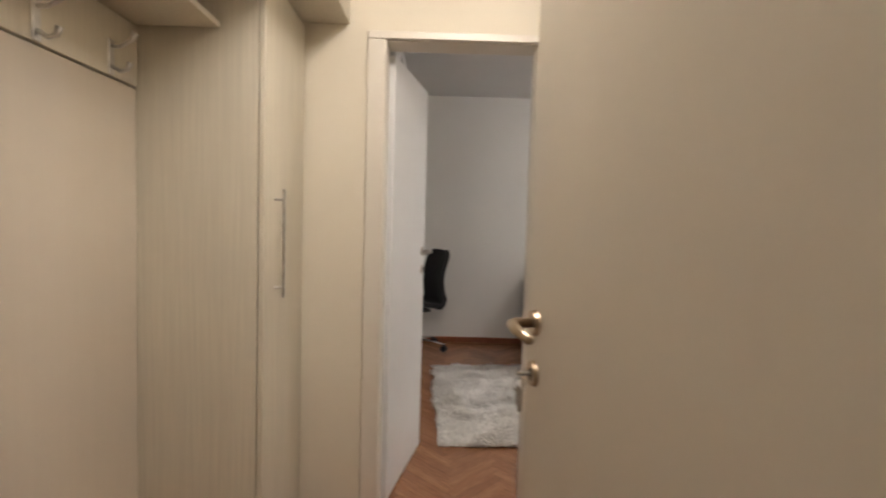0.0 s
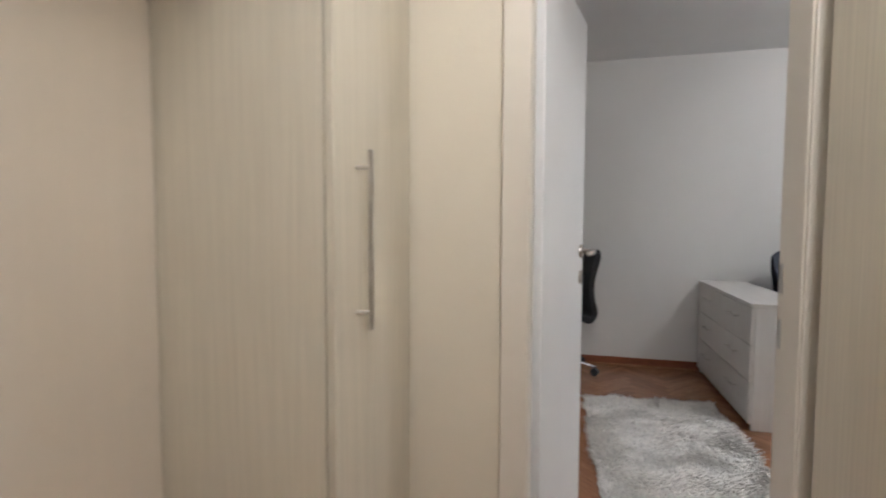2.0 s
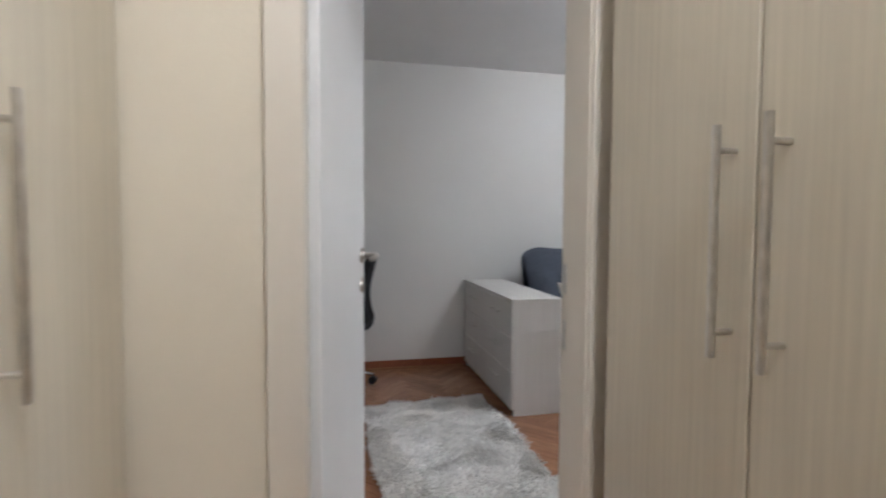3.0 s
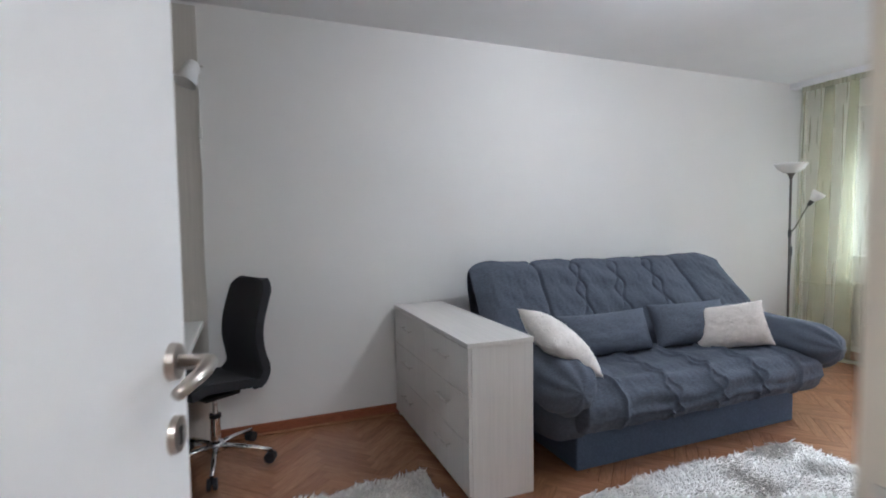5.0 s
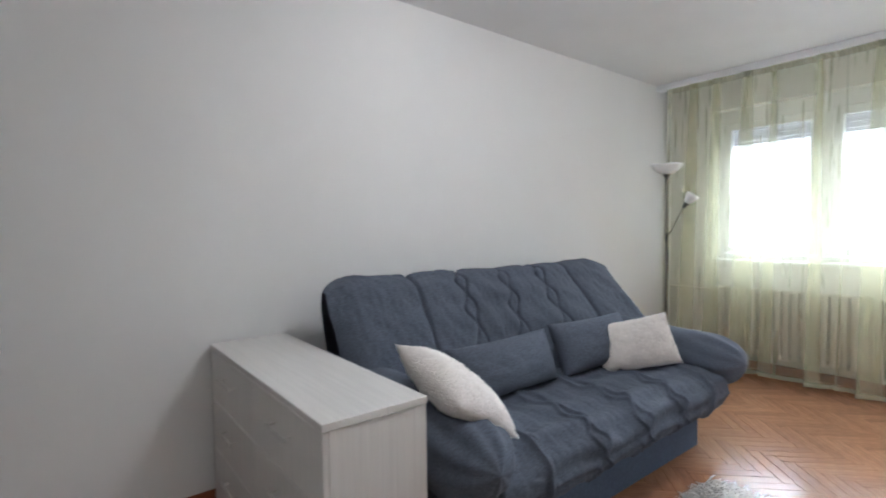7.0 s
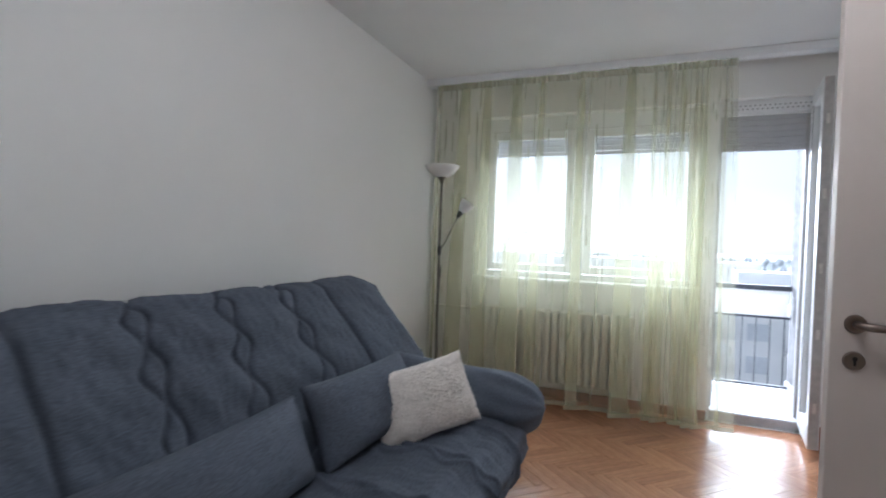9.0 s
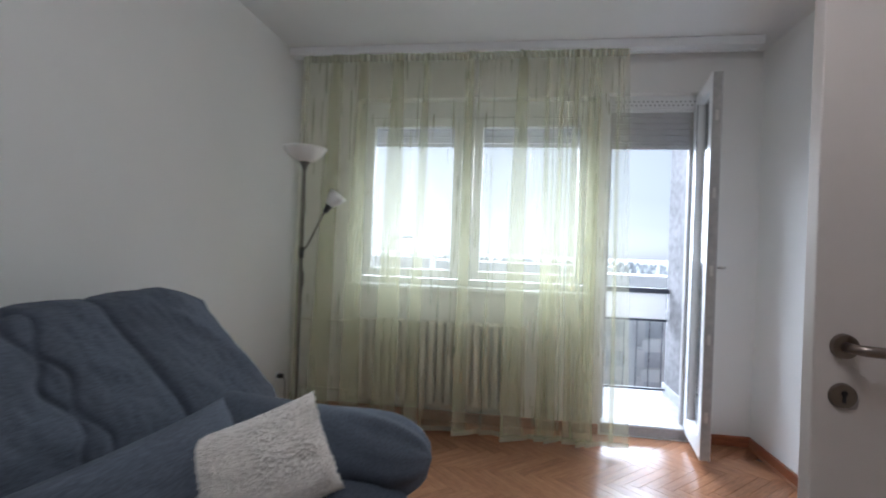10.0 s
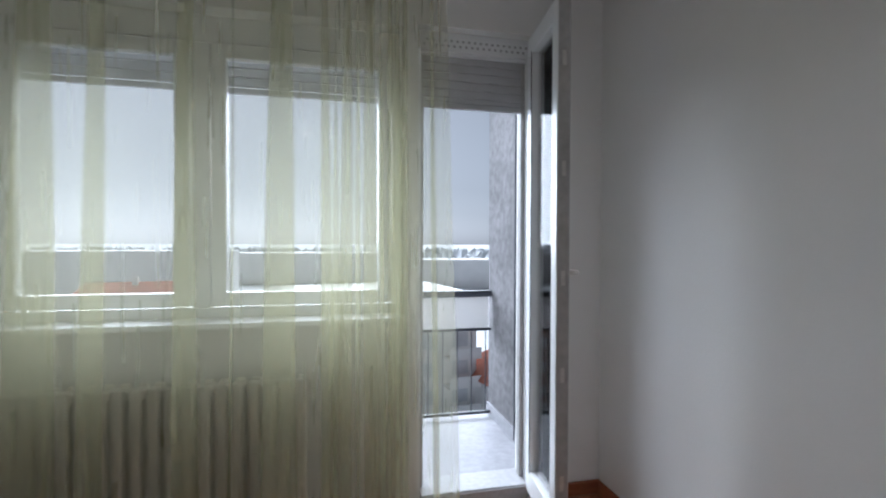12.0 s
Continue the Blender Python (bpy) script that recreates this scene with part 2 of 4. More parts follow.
# ---- large structure ----
H = 2.585
SOUTH_A, SOUTH_B = -3.0, -3.16
setting("wall_north", box((-6.2, 0, 0), (0.0, 0.2, H)), WALL, "plain white painted long wall behind the sofa", "wall")
bm = bmesh.new()
for a, b in (((0, -0.42, 0), (0.26, 0.2, H)), ((0, -2.14, 0), (0.26, -0.42, 0.95)), ((0, -2.14, 2.30), (0.26, -0.42, H)), ((0, -2.20, 0), (0.26, -2.14, H)), ((0, -2.80, 2.32), (0.26, -2.20, H)), ((0, -3.4, 0), (0.26, -2.80, H)), ((0, -2.80, -0.1), (0.26, -2.20, 0.0))):
    add_box(bm, a, b)
setting("wall_east", bm, WALL, "white window wall with balcony door opening", "wall")
bm = bmesh.new()
for a, b in (((-2.32, SOUTH_B - 0.12, 0), (0, SOUTH_B, H)), ((-3.3, SOUTH_B - 0.12, 0), (-3.10, SOUTH_B, H)), ((-3.10, SOUTH_B - 0.12, 2.03), (-2.32, SOUTH_B, H))):
    add_box(bm, a, b)
setting("wall_south", bm, WALL, "white wall with a second doorway", "wall")
JL, JR = -5.37, -4.757
HEAD = 2.0
bm = bmesh.new()
for a, b in (((-6.2, SOUTH_A - 0.12, 0), (JL - 0.03, SOUTH_A, H)), ((JR + 0.03, SOUTH_A - 0.12, 0), (-3.3, SOUTH_A, H)), ((JL - 0.03, SOUTH_A - 0.12, HEAD + 0.03), (JR + 0.03, SOUTH_A, H))):
    add_box(bm, a, b)
setting("wall_hall", bm, CREAM, "cream painted partition between hall and room", "wall")
setting("wall_hall_face", box((-6.0, SOUTH_A, 2.0), (-3.3, SOUTH_A + 0.004, H)), WALL, "white room side of the partition", "wall")
setting("wall_west", box((-6.3, -5.3, 0), (-6.115, 0, H)), CREAM, "cream painted outer wall", "wall")
setting("wall_hall_east", box((-4.2, -5.3, 0), (-4.08, SOUTH_A - 0.12, H)), CREAM, "cream hall wall behind the wardrobe", "wall")
bm = bmesh.new()
for a, b in (((-6.2, -5.34, 0), (-5.75, -5.22, H)), ((-4.84, -5.34, 0), (-4.08, -5.22, H)), ((-5.75, -5.34, 2.05), (-4.84, -5.22, H))):
    add_box(bm, a, b)
setting("wall_entry", bm, CREAM, "cream wall round the entrance opening", "wall")
setting("wall_landing", box((-6.2, -6.9, 0), (-4.0, -6.8, H)), CREAM, "plain stair landing wall", "wall")
setting("wall_landing_west", box((-6.2, -6.8, 0), (-6.1, -5.34, H)), CREAM, "plain stair landing wall", "wall")
setting("wall_landing_east", box((-4.1, -6.8, 0), (-4.0, -5.34, H)), CREAM, "plain stair landing wall", "wall")
setting("wall_beyond", box((-3.3, -4.0, 0), (-1.9, -3.9, H)), WALL, "plain wall of the next room", "wall")
setting("wall_beyond_west", box((-3.4, -4.0, 0), (-3.3, SOUTH_B - 0.12, H)), WALL, "plain wall of the next room", "wall")
setting("wall_beyond_east", box((-1.95, -3.9, 0), (-1.85, SOUTH_B - 0.12, H)), WALL, "plain wall of the next room", "wall")
setting("ceiling", box((-6.2, -6.9, H), (0.26, 0.2, H + 0.2)), CEIL, "flat white painted ceiling", "ceiling")
bm = bmesh.new()
for a, b in (((-6.2, -3.28), (0.02, 0.2)), ((-6.2, -6.9), (-4.0, -3.28)), ((-3.4, -4.0), (-1.85, -3.28))):
    add_box(bm, (*a, -0.3), (*b, -0.012))
floor = setting("floor", bm, JOINT, "oak herringbone parquet floor, varnished reddish brown", "floor")


# ---- skirting, door frames ----
bm = bmesh.new()
for a, b in (((-5.36, -0.018, 0), (0, 0, 0.07)), ((-0.018, -0.42, 0), (0, -0.02, 0.07)), ((-0.018, -2.20, 0), (0, -0.42, 0.07)), ((-0.018, SOUTH_B, 0), (0, -2.80, 0.07)), ((-2.2, SOUTH_B, 0), (-0.02, SOUTH_B + 0.018, 0.07)), ((-4.68, SOUTH_A, 0), (-3.3, SOUTH_A + 0.018, 0.07))):
    add_box(bm, a, b, 0.005)
skirt = setting("baseboard", bm, REDWOOD, "reddish stained wooden skirting board", "baseboard")
bm = bmesh.new()
add_box(bm, (-5.36, -0.034, 0), (-4.24, -0.018, 0.016), 0.006)
add_box(bm, (-2.2, SOUTH_B + 0.018, 0), (-0.036, SOUTH_B + 0.034, 0.016), 0.006)
part("quarter_round", bm, OAK, skirt)

bm = bmesh.new()
y0, y1 = SOUTH_A - 0.125, SOUTH_A + 0.003
add_box(bm, (JL - 0.03, y0, 0), (JL, y1, HEAD + 0.03), 0.003)
add_box(bm, (JR, y0, 0), (JR + 0.03, y1, HEAD + 0.03), 0.003)
add_box(bm, (JL, y0, HEAD), (JR, y1, HEAD + 0.03), 0.003)
frame_1 = setting("door_frame_1", bm, CREAMPAINT, "cream painted door lining with moulded casing", "door frame")
for x0, x1 in ((JL - 0.075, JL - 0.003), (JR + 0.003, JR + 0.09)):
    part("casing", box((x0, y0 - 0.012, 0), (x1, y0, HEAD + 0.003), 0.004, 3), CREAMPAINT, frame_1)
part("casing", box((JL - 0.075, y0 - 0.014, HEAD + 0.004), (JR + 0.09, y0, HEAD + 0.035), 0.004, 2), CREAMPAINT, frame_1)
for z in (1.09, 0.95):
    part("strike_plate", box((JR - 0.002, y1 - 0.030, z - 0.04), (JR, y1 - 0.012, z + 0.035), 0.0008), STEEL, frame_1)


def lever(parent, y, z, side, reach, mat, key=True):
    """Round-rosette lever and key rosette on a leaf face at x = 0; the leaf runs along y, side is the face's way along x, reach the way of the lever."""
    part("rosette", cyl((0, y, z), (side * 0.010, y, z), 0.026, 0.024, 28), mat, parent)
    pts = [(side * 0.008, y, z), (side * 0.040, y, z), (side * 0.052, y + reach * 0.012, z), (side * 0.055, y + reach * 0.05, z - 0.002), (side * 0.052, y + reach * 0.125, z - 0.004)]
    part("handle", tube(pts, [0.010, 0.010, 0.011, 0.0105, 0.008], 12), mat, parent, smooth=True)
    if key:
        part("key_rosette", cyl((0, y, z - 0.1), (side * 0.008, y, z - 0.1), 0.026, 0.024, 28), mat, parent)
        bm = cyl((side * 0.0075, y, z - 0.094), (side * 0.0095, y, z - 0.094), 0.006, n=12)
        add_box(bm, (min(side * 0.0075, side * 0.0095), y - 0.003, z - 0.113), (max(side * 0.0075, side * 0.0095), y + 0.003, z - 0.094))
        part("keyhole", bm, BLACK, parent)


def door_leaf(name, label, hinge, angle, width, height, mat, metal, hz, sides=(1, -1), z0=0.008):
    """A flush leaf: local y runs from the hinge to the free edge, local x is its thickness."""
    d = thing(name, label, "door", pose(*hinge, 0, 0, angle), "", "structure")
    part("leaf", box((-0.02, 0, z0), (0.02, width, height), 0.003, 2), mat, d)
    for s in sides:
        e = new("lock_set")
        e.parent = d
        e.location = (s * 0.02, 0, 0)
        e["label"] = "satin metal lever with round rosettes"
        lever(e, width - 0.055, hz, s, -1, metal)
    if name != "door_2":
        part("lock_plate", box((-0.011, width, hz - 0.14), (0.011, width + 0.002, hz + 0.06)), STEEL, d)
    for z in (0.25, height - 0.25):
        part("hinge", cyl((-0.026, 0, z - 0.04), (-0.026, 0, z + 0.04), 0.008, n=12), metal, d)
    return d


door_leaf("door_1", "open white painted flush room door with nickel lever", (-5.365, -2.985, 0), -12.1, 0.603, HEAD - 0.012, WHITEGLOSS, BRONZE, 1.115)
door_leaf("door_2", "open aged white flush door with dark bronze lever", (-2.33, SOUTH_B + 0.03, 0), 0, 0.91, 2.01, ROSEPAINT, DARKBRONZE, 1.05)
entry = door_leaf("door_3", "open cream flush entrance door with antique brass lever", (-4.84, -4.97, 0), 6.2, 0.84, 2.03, CREAMPAINT, BRASS, 1.083)
keys = part("key", tube([(-0.02, 0.785, 0.983), (-0.055, 0.785, 0.983)], 0.004, 8), STEEL, entry)
bm = bmesh.new()
add_tube(bm, [(-0.052 + 0.014 * math.cos(k * 0.7), 0.775, 0.9636 + 0.014 * math.sin(k * 0.7)) for k in range(10)], 0.0012, 6)
for a, l in ((0.25, 0.035), (-0.3, 0.04), (0.0, 0.045)):
    add_box(bm, (-0.055, 0.775, 0.955 - l), (-0.049, 0.777, 0.958), 0.0, 1, Matrix.Translation((0, a * 0.04, 0)))
part("key_ring", bm, STEEL, entry, "bunch of keys hanging from the lock")
bm = bmesh.new()
add_box(bm, (-3.10, SOUTH_B - 0.125, 0), (-3.07, SOUTH_B + 0.005, 2.03))
add_box(bm, (-2.35, SOUTH_B - 0.125, 0), (-2.32, SOUTH_B + 0.005, 2.03))
add_box(bm, (-3.07, SOUTH_B - 0.125, 2.0), (-2.35, SOUTH_B + 0.005, 2.03))
setting("door_frame_2", bm, ROSEPAINT, "aged white painted door lining", "door frame")


# ---- hall ----
def bar_handle(parent, x, y, z0, z1, side, r=0.006, stand=0.032):
    """An upright bar pull on a face at x, standing off to side along x."""
    e = new("bar_handle")
    e.parent = parent
    e["label"] = "slim brushed steel bar handle"
    part("bar", cyl((x + side * stand, y, z0), (x + side * stand, y, z1), r, n=14), STEEL, e, smooth=False)
    for z in (z0 + 0.035, z1 - 0.035):
        part("post", cyl((x, y, z), (x + side * stand, y, z), r * 0.8, n=10), STEEL, e)


left = thing("hall_wardrobe", "tall cream ash laminate wardrobe with closed door", "wardrobe")
FX = -5.715
part("side_panel", box((-6.11, -3.575, 0.0), (FX - 0.004, -3.557, 2.05), 0.001), CREAMWOOD, left)
part("carcass", box((-6.075, -3.556, 0.06), (FX - 0.004, -3.125, 2.05)), CREAMWOOD, left)
part("plinth", box((-6.07, -3.55, 0), (FX - 0.03, -3.13, 0.06)), CREAMWOOD, left)
ld = part("door", box((FX, -3.573, 0.065), (FX + 0.018, -3.132, 2.045), 0.0015), CREAMWOOD, left)
bar_handle(ld, FX + 0.018, -3.475, 1.003, 1.371, 1)
tagged(link("hall_upper_cabinet", box((-6.075, -5.0, 2.06), (-5.52, -3.123, 2.46), 0.002), CREAMWOOD), "long cream laminate overhead cabinet above the wardrobe", "cabinet")

panel = thing("coat_rack_panel", "cream laminate wall panel with coat hooks and hat shelf", "coat rack")
part("lower_panel", box((-6.113, -5.0, 0.02), (-6.097, -3.579, 1.662), 0.0015), CREAMPANEL, panel)
part("hook_rail", box((-6.113, -5.0, 1.668), (-6.093, -3.579, 1.855), 0.0015), CREAMWOOD, panel)
part("hat_shelf", box((-6.11, -5.0, 1.858), (-5.836, -3.579, 1.876), 0.0015), CREAMWOOD, panel)
for y in (-3.705, -3.965, -4.225, -4.485):
    hk = new("coat_hook")
    hk.parent = panel
    hk.location = (-6.093, y, 1.715)
    hk["label"] = "double chrome coat hook"
    part("plate", box((0, -0.012, -0.045), (0.006, 0.012, 0.055), 0.002), STEEL, hk)
    part("upper_prong", tube([(0.004, 0, 0.035), (0.03, 0, 0.035), (0.06, 0, 0.052), (0.072, 0, 0.075)], [0.006, 0.006, 0.006, 0.011], 10), STEEL, hk, smooth=True)
    part("lower_prong", tube([(0.004, 0, -0.02), (0.03, 0, -0.035), (0.05, 0, -0.03), (0.058, 0, -0.01)], [0.006, 0.006, 0.006, 0.009], 10), STEEL, hk, smooth=True)

right = thing("hall_double_wardrobe", "cream ash laminate wardrobe with closed doors", "wardrobe")
RX = -4.76
part("carcass", box((RX + 0.02, -3.93, 0.06), (-4.21, -3.22, 2.52)), CREAMWOOD, right)
part("plinth", box((RX + 0.05, -3.92, 0), (-4.22, -3.23, 0.06)), CREAMWOOD, right)
for y0, y1, hy in ((-3.578, -3.22, -3.543), (-3.93, -3.582, -3.628)):
    d = part("door", box((RX, y0, 0.065), (RX + 0.018, y1, 2.515), 0.0015), CREAMWOOD, right)
    bar_handle(d, RX, hy, 1.033, 1.357, -1)
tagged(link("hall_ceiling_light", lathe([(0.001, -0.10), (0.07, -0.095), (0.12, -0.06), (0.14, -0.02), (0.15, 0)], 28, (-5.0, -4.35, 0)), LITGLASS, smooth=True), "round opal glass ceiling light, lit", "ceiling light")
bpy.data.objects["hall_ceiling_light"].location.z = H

# ---- room: storage on the desk side ----
ward = thing("sliding_wardrobe", "white wardrobe with framed smoked mirror sliding doors", "wardrobe")
WX = -5.44
part("carcass", box((-6.05, -2.9, 0.0), (WX - 0.03, -0.80, 2.55), 0.002), WHITEGLOSS, ward)
for y0, y1 in ((-1.85, -0.80), (-2.9, -1.852)):
    d = part("sliding_door", box((WX - 0.028, y0 + 0.005, 0.03), (WX - 0.010, y1 - 0.005, 2.53)), WHITEGLOSS, ward)
    part("mirror", box((WX - 0.010, y0 + 0.12, 0.34), (WX - 0.006, y1 - 0.12, 2.47)), MIRROR, d, "dark smoked mirror panel")
    for a, b in (((WX - 0.010, y0 + 0.002, 0.03), (WX + 0.004, y0 + 0.12, 2.53)), ((WX - 0.010, y1 - 0.12, 0.03), (WX + 0.004, y1 - 0.002, 2.53)), ((WX - 0.010, y0 + 0.12, 0.03), (WX + 0.002, y1 - 0.12, 0.34)), ((WX - 0.010, y0 + 0.12, 2.47), (WX + 0.002, y1 - 0.12, 2.53))):
        part("frame_bar", box(a, b, 0.004, 2), WHITEGLOSS, d)

desk = thing("desk", "white built-in desk top between wardrobe and wall", "desk")
part("desktop", box((-6.05, -0.795, 0.71), (-5.395, -0.022, 0.745), 0.003, 2), WHITETOP, desk)
part("back_rail", box((-6.05, -0.795, 0.46), (-6.03, -0.022, 0.71)), WHITEWOOD, desk)
setting("niche_panel", box((-6.06, -0.020, 0), (-5.375, 0.0, 2.56), 0.001), material("niche_laminate", (0.60, 0.57, 0.52), 0.6, grain=8, grain_amt=0.05, stretch=(14, 14, 0.4), var=0.03), "pale beige laminate panel beside the desk", "panel")

# ---- room: swivel chair ----
chair = thing("swivel_chair", "black fabric swivel chair with chrome five-star base", "chair", pose(-5.33, -0.35, 0.02, 0, 0, 33))


def shell(u, v):
    """Bent one-piece seat and back: u across, v from the front edge of the seat to the top of the back."""
    w = 0.40 - 0.055 * min(1, max(0, (v - 0.42) / 0.15)) - 0.10 * max(0, (v - 0.92) / 0.08) ** 2.5
    s = v * 0.97
    r = 0.09
    if s < 0.36:
        x, z = -0.22 + s, 0.475 - 0.05 * (s / 0.36) + 0.03 * math.exp(-((s - 0.0) / 0.05) ** 2) * -1
    elif s < 0.36 + r * math.pi / 2 * 1.0:
        a = (s - 0.36) / r
        x, z = 0.14 + r * math.sin(a), 0.425 + r * (1 - math.cos(a))
    else:
        k = s - 0.36 - r * math.pi / 2
        x, z = 0.23 - 0.035 * math.sin(k * 9) + k * 0.02, 0.515 + k
    y = (u - 0.5) * w
    e = abs(u - 0.5) * 2
    if s < 0.36:
        z += 0.018 * e ** 2
    else:
        x -= 0.03 * e ** 2
    return Vector((x, y, z))


bm = sheet(shell, 14, 44)
for f in list(bm.faces):
    f.smooth = True
seat = part("seat_shell", bm, BLACKCLOTH, chair, "black fabric shell seat with tall back", smooth=True)
so = seat.modifiers.new("pad", "SOLIDIFY")
so.thickness, so.offset = 0.045, 0
bv = seat.modifiers.new("round", "BEVEL")
bv.width, bv.segments, bv.limit_method = 0.016, 3, "ANGLE"
part("seat_plate", box((-0.10, -0.09, 0.375), (0.10, 0.09, 0.40), 0.006), BLACK, chair)
part("column_sleeve", cyl((0, 0, 0.10), (0, 0, 0.27), 0.026, n=20), CHROME, chair, smooth=False)
part("gas_column", cyl((0, 0, 0.27), (0, 0, 0.38), 0.016, n=16), CHROME, chair)
part("collar", cyl((0, 0, 0.255), (0, 0, 0.275), 0.03, n=20), BLACK, chair)
part("hub", lathe([(0.001, 0.075), (0.045, 0.075), (0.045, 0.115), (0.03, 0.13), (0.001, 0.13)], 20), CHROME, chair, smooth=True)
for k in range(5):
    a = math.radians(20 + 72 * k)
    c, s = math.cos(a), math.sin(a)
    leg = part("leg", tube([(0.03 * c, 0.03 * s, 0.10), (0.15 * c, 0.15 * s, 0.09), (0.29 * c, 0.29 * s, 0.068)], [0.017, 0.013, 0.010], 10), CHROME, chair, smooth=True)
    wheel = bmesh.new()
    p, q = Vector((0.285 * c, 0.285 * s, 0.03)), Vector((-s, c, 0))
    for o in (-0.014, 0.014):
        add_cyl(wheel, p + q * (o - 0.009), p + q * (o + 0.009), 0.029, n=18)
    add_cyl(wheel, p, p + Vector((0, 0, 0.045)), 0.010, n=10)
    part("castor", wheel, BLACK, leg, "black twin-wheel castor")

# ---- room: dresser ----
dresser = thing("dresser", "white ash laminate chest of six drawers", "chest of drawers", pose(0, 0, 0))
DX0, DX1, DY0, DY1 = -4.232, -3.892, -1.218, -0.03
part("top", box((DX0 - 0.004, DY0 - 0.004, 0.732), (DX1 + 0.002, DY1, 0.755), 0.0015), WHITETOP, dresser)
part("side_panel", box((DX0 + 0.018, DY0, 0), (DX1, DY0 + 0.018, 0.731), 0.001), WHITEWOOD, dresser)
part("side_panel", box((DX0 + 0.018, DY1 - 0.018, 0), (DX1, DY1, 0.731), 0.001), WHITEWOOD, dresser)
part("carcass", box((DX0 + 0.021, DY0 + 0.019, 0.03), (DX1, DY1 - 0.019, 0.730)), WHITEWOOD, dresser)
mid = (DY0 + DY1) / 2
for y0, y1 in ((DY0, mid), (mid, DY1)):
    for z0, z1 in ((0.04, 0.285), (0.288, 0.505), (0.508, 0.728)):
        dr = part("drawer", box((DX0, y0 + 0.0015, z0), (DX0 + 0.017, y1 - 0.0015, z1 - 0.001), 0.001), WHITEWOOD, dresser)
        yc, zc = (y0 + y1) / 2, z1 - 0.085
        hb = part("handle", tube([(DX0 - 0.026, yc - 0.09, zc), (DX0 - 0.026, yc + 0.09, zc)], 0.005, 10), STEEL, dr, "slim steel bar handle")
        for s in (-0.07, 0.07):
            part("post", cyl((DX0, yc + s, zc), (DX0 - 0.026, yc + s, zc), 0.004, n=8), STEEL, hb)
for x in (DX0 + 0.05, DX1 - 0.04):
    for y in (DY0 + 0.06, DY1 - 0.06):
        part("foot", cyl((x, y, 0), (x, y, 0.03), 0.02, n=12), BLACK, dresser)

# ---- room: sofa ----
CX = -2.74
sofa = thing("sofa", "blue-grey quilted fabric sofa bed on a box base", "sofa", pose(CX, 0, 0))


def along(pts, v):
    """A point and its outward normal on a rounded open profile of (y, z) corners."""
    n = len(pts) - 1
    s = min(max(v, 0), 1) * n
    i = min(int(s), n - 1)
    f = s - i
    p = [pts[max(0, min(n, i + k))] for k in (-1, 0, 1, 2)]

    def cat(c, f):
        a, b, d, e = (q[c] for q in p)
        return 0.5 * (2 * b + (d - a) * f + (2 * a - 5 * b + 4 * d - e) * f * f + (3 * b - a - 3 * d + e) * f ** 3)
    q0, q1 = (cat(0, f), cat(1, f)), (cat(0, f + 0.02), cat(1, f + 0.02))
    t = Vector((0, q1[0] - q0[0], q1[1] - q0[1])).normalized()
    return Vector((0, *q0)), Vector((0, t.z, -t.y))


def groove(x, v, lines, width=0.0065):
    """Depth of the quilting at x: straight seams and pairs of wavy seams."""
    d = 0.0
    for xs, amp, k, ph in lines:
        off = x - xs - amp * math.sin(k * v + ph)
        d += 0.75 * math.exp(-(off / (width if amp else 0.012)) ** 2) + 0.5 * math.exp(-abs(off) / 0.028)
    return min(d, 1.3)


SEAT = [(-0.60, 0.40), (-0.66, 0.455), (-0.80, 0.465), (-0.95, 0.47), (-1.10, 0.468), (-1.20, 0.455), (-1.275, 0.41), (-1.295, 0.34), (-1.285, 0.295), (-1.25, 0.245), (-1.20, 0.232), (-1.12, 0.232)]
SEAMS = [(-0.66, 0.0, 1, 0), (0.66, 0.0, 1, 0)] + [(x + o, a, 44, ph) for x in (-0.33, 0.0, 0.33) for o, a, ph in ((-0.024, 0.021, 0), (0.024, 0.019, 2.3))]


def seat_f(u, v):
    x = (u - 0.5) * 1.90
    p, n = along(SEAT, v)
    e = abs(u - 0.5) * 2
    puff = 0.007 * math.sin(v * 52 + 1.5 * math.sin(x * 9)) * (1 if abs(x) < 0.62 else 0.4) * max(0, min(1, (0.85 - v) / 0.2))
    d = -0.019 * groove(x, v, SEAMS) * max(0.04, min(1, (0.92 - v) / 0.25)) + puff + 0.007 * noise.noise((x * 5, v * 7, 1.0)) + 0.006 * noise.noise((x * 14, v * 9, 3.0)) + 0.0025 * noise.noise((x * 40, v * 30, 8.0))
    k = max(0, (e - 0.92) / 0.08)
    shut = 1 - math.sqrt(max(0.0, 1 - k * k))
    q = Vector((x, p.y - n.y * d, p.z - n.z * d))
    q.y += (-0.95 - q.y) * shut * 0.9
    q.z += (0.35 - q.z) * shut
    return q


part("seat", sheet(seat_f, 640, 130), DENIM, sofa, "quilted seat mattress with wavy seams", smooth=True)
BACK = [(-0.66, 0.36), (-0.655, 0.46), (-0.61, 0.58), (-0.555, 0.70), (-0.50, 0.82), (-0.455, 0.92), (-0.385, 1.008), (-0.315, 1.032), (-0.26, 1.005), (-0.23, 0.92), (-0.215, 0.80), (-0.21, 0.55), (-0.21, 0.25)]
BSEAMS = [(-0.60, 0.0, 1, 0), (0.62, 0.0, 1, 0)] + [(x + o, a, 50, ph) for x in (-0.30, 0.02, 0.34) for o, a, ph in ((-0.023, 0.020, 0), (0.023, 0.018, 2.3))]


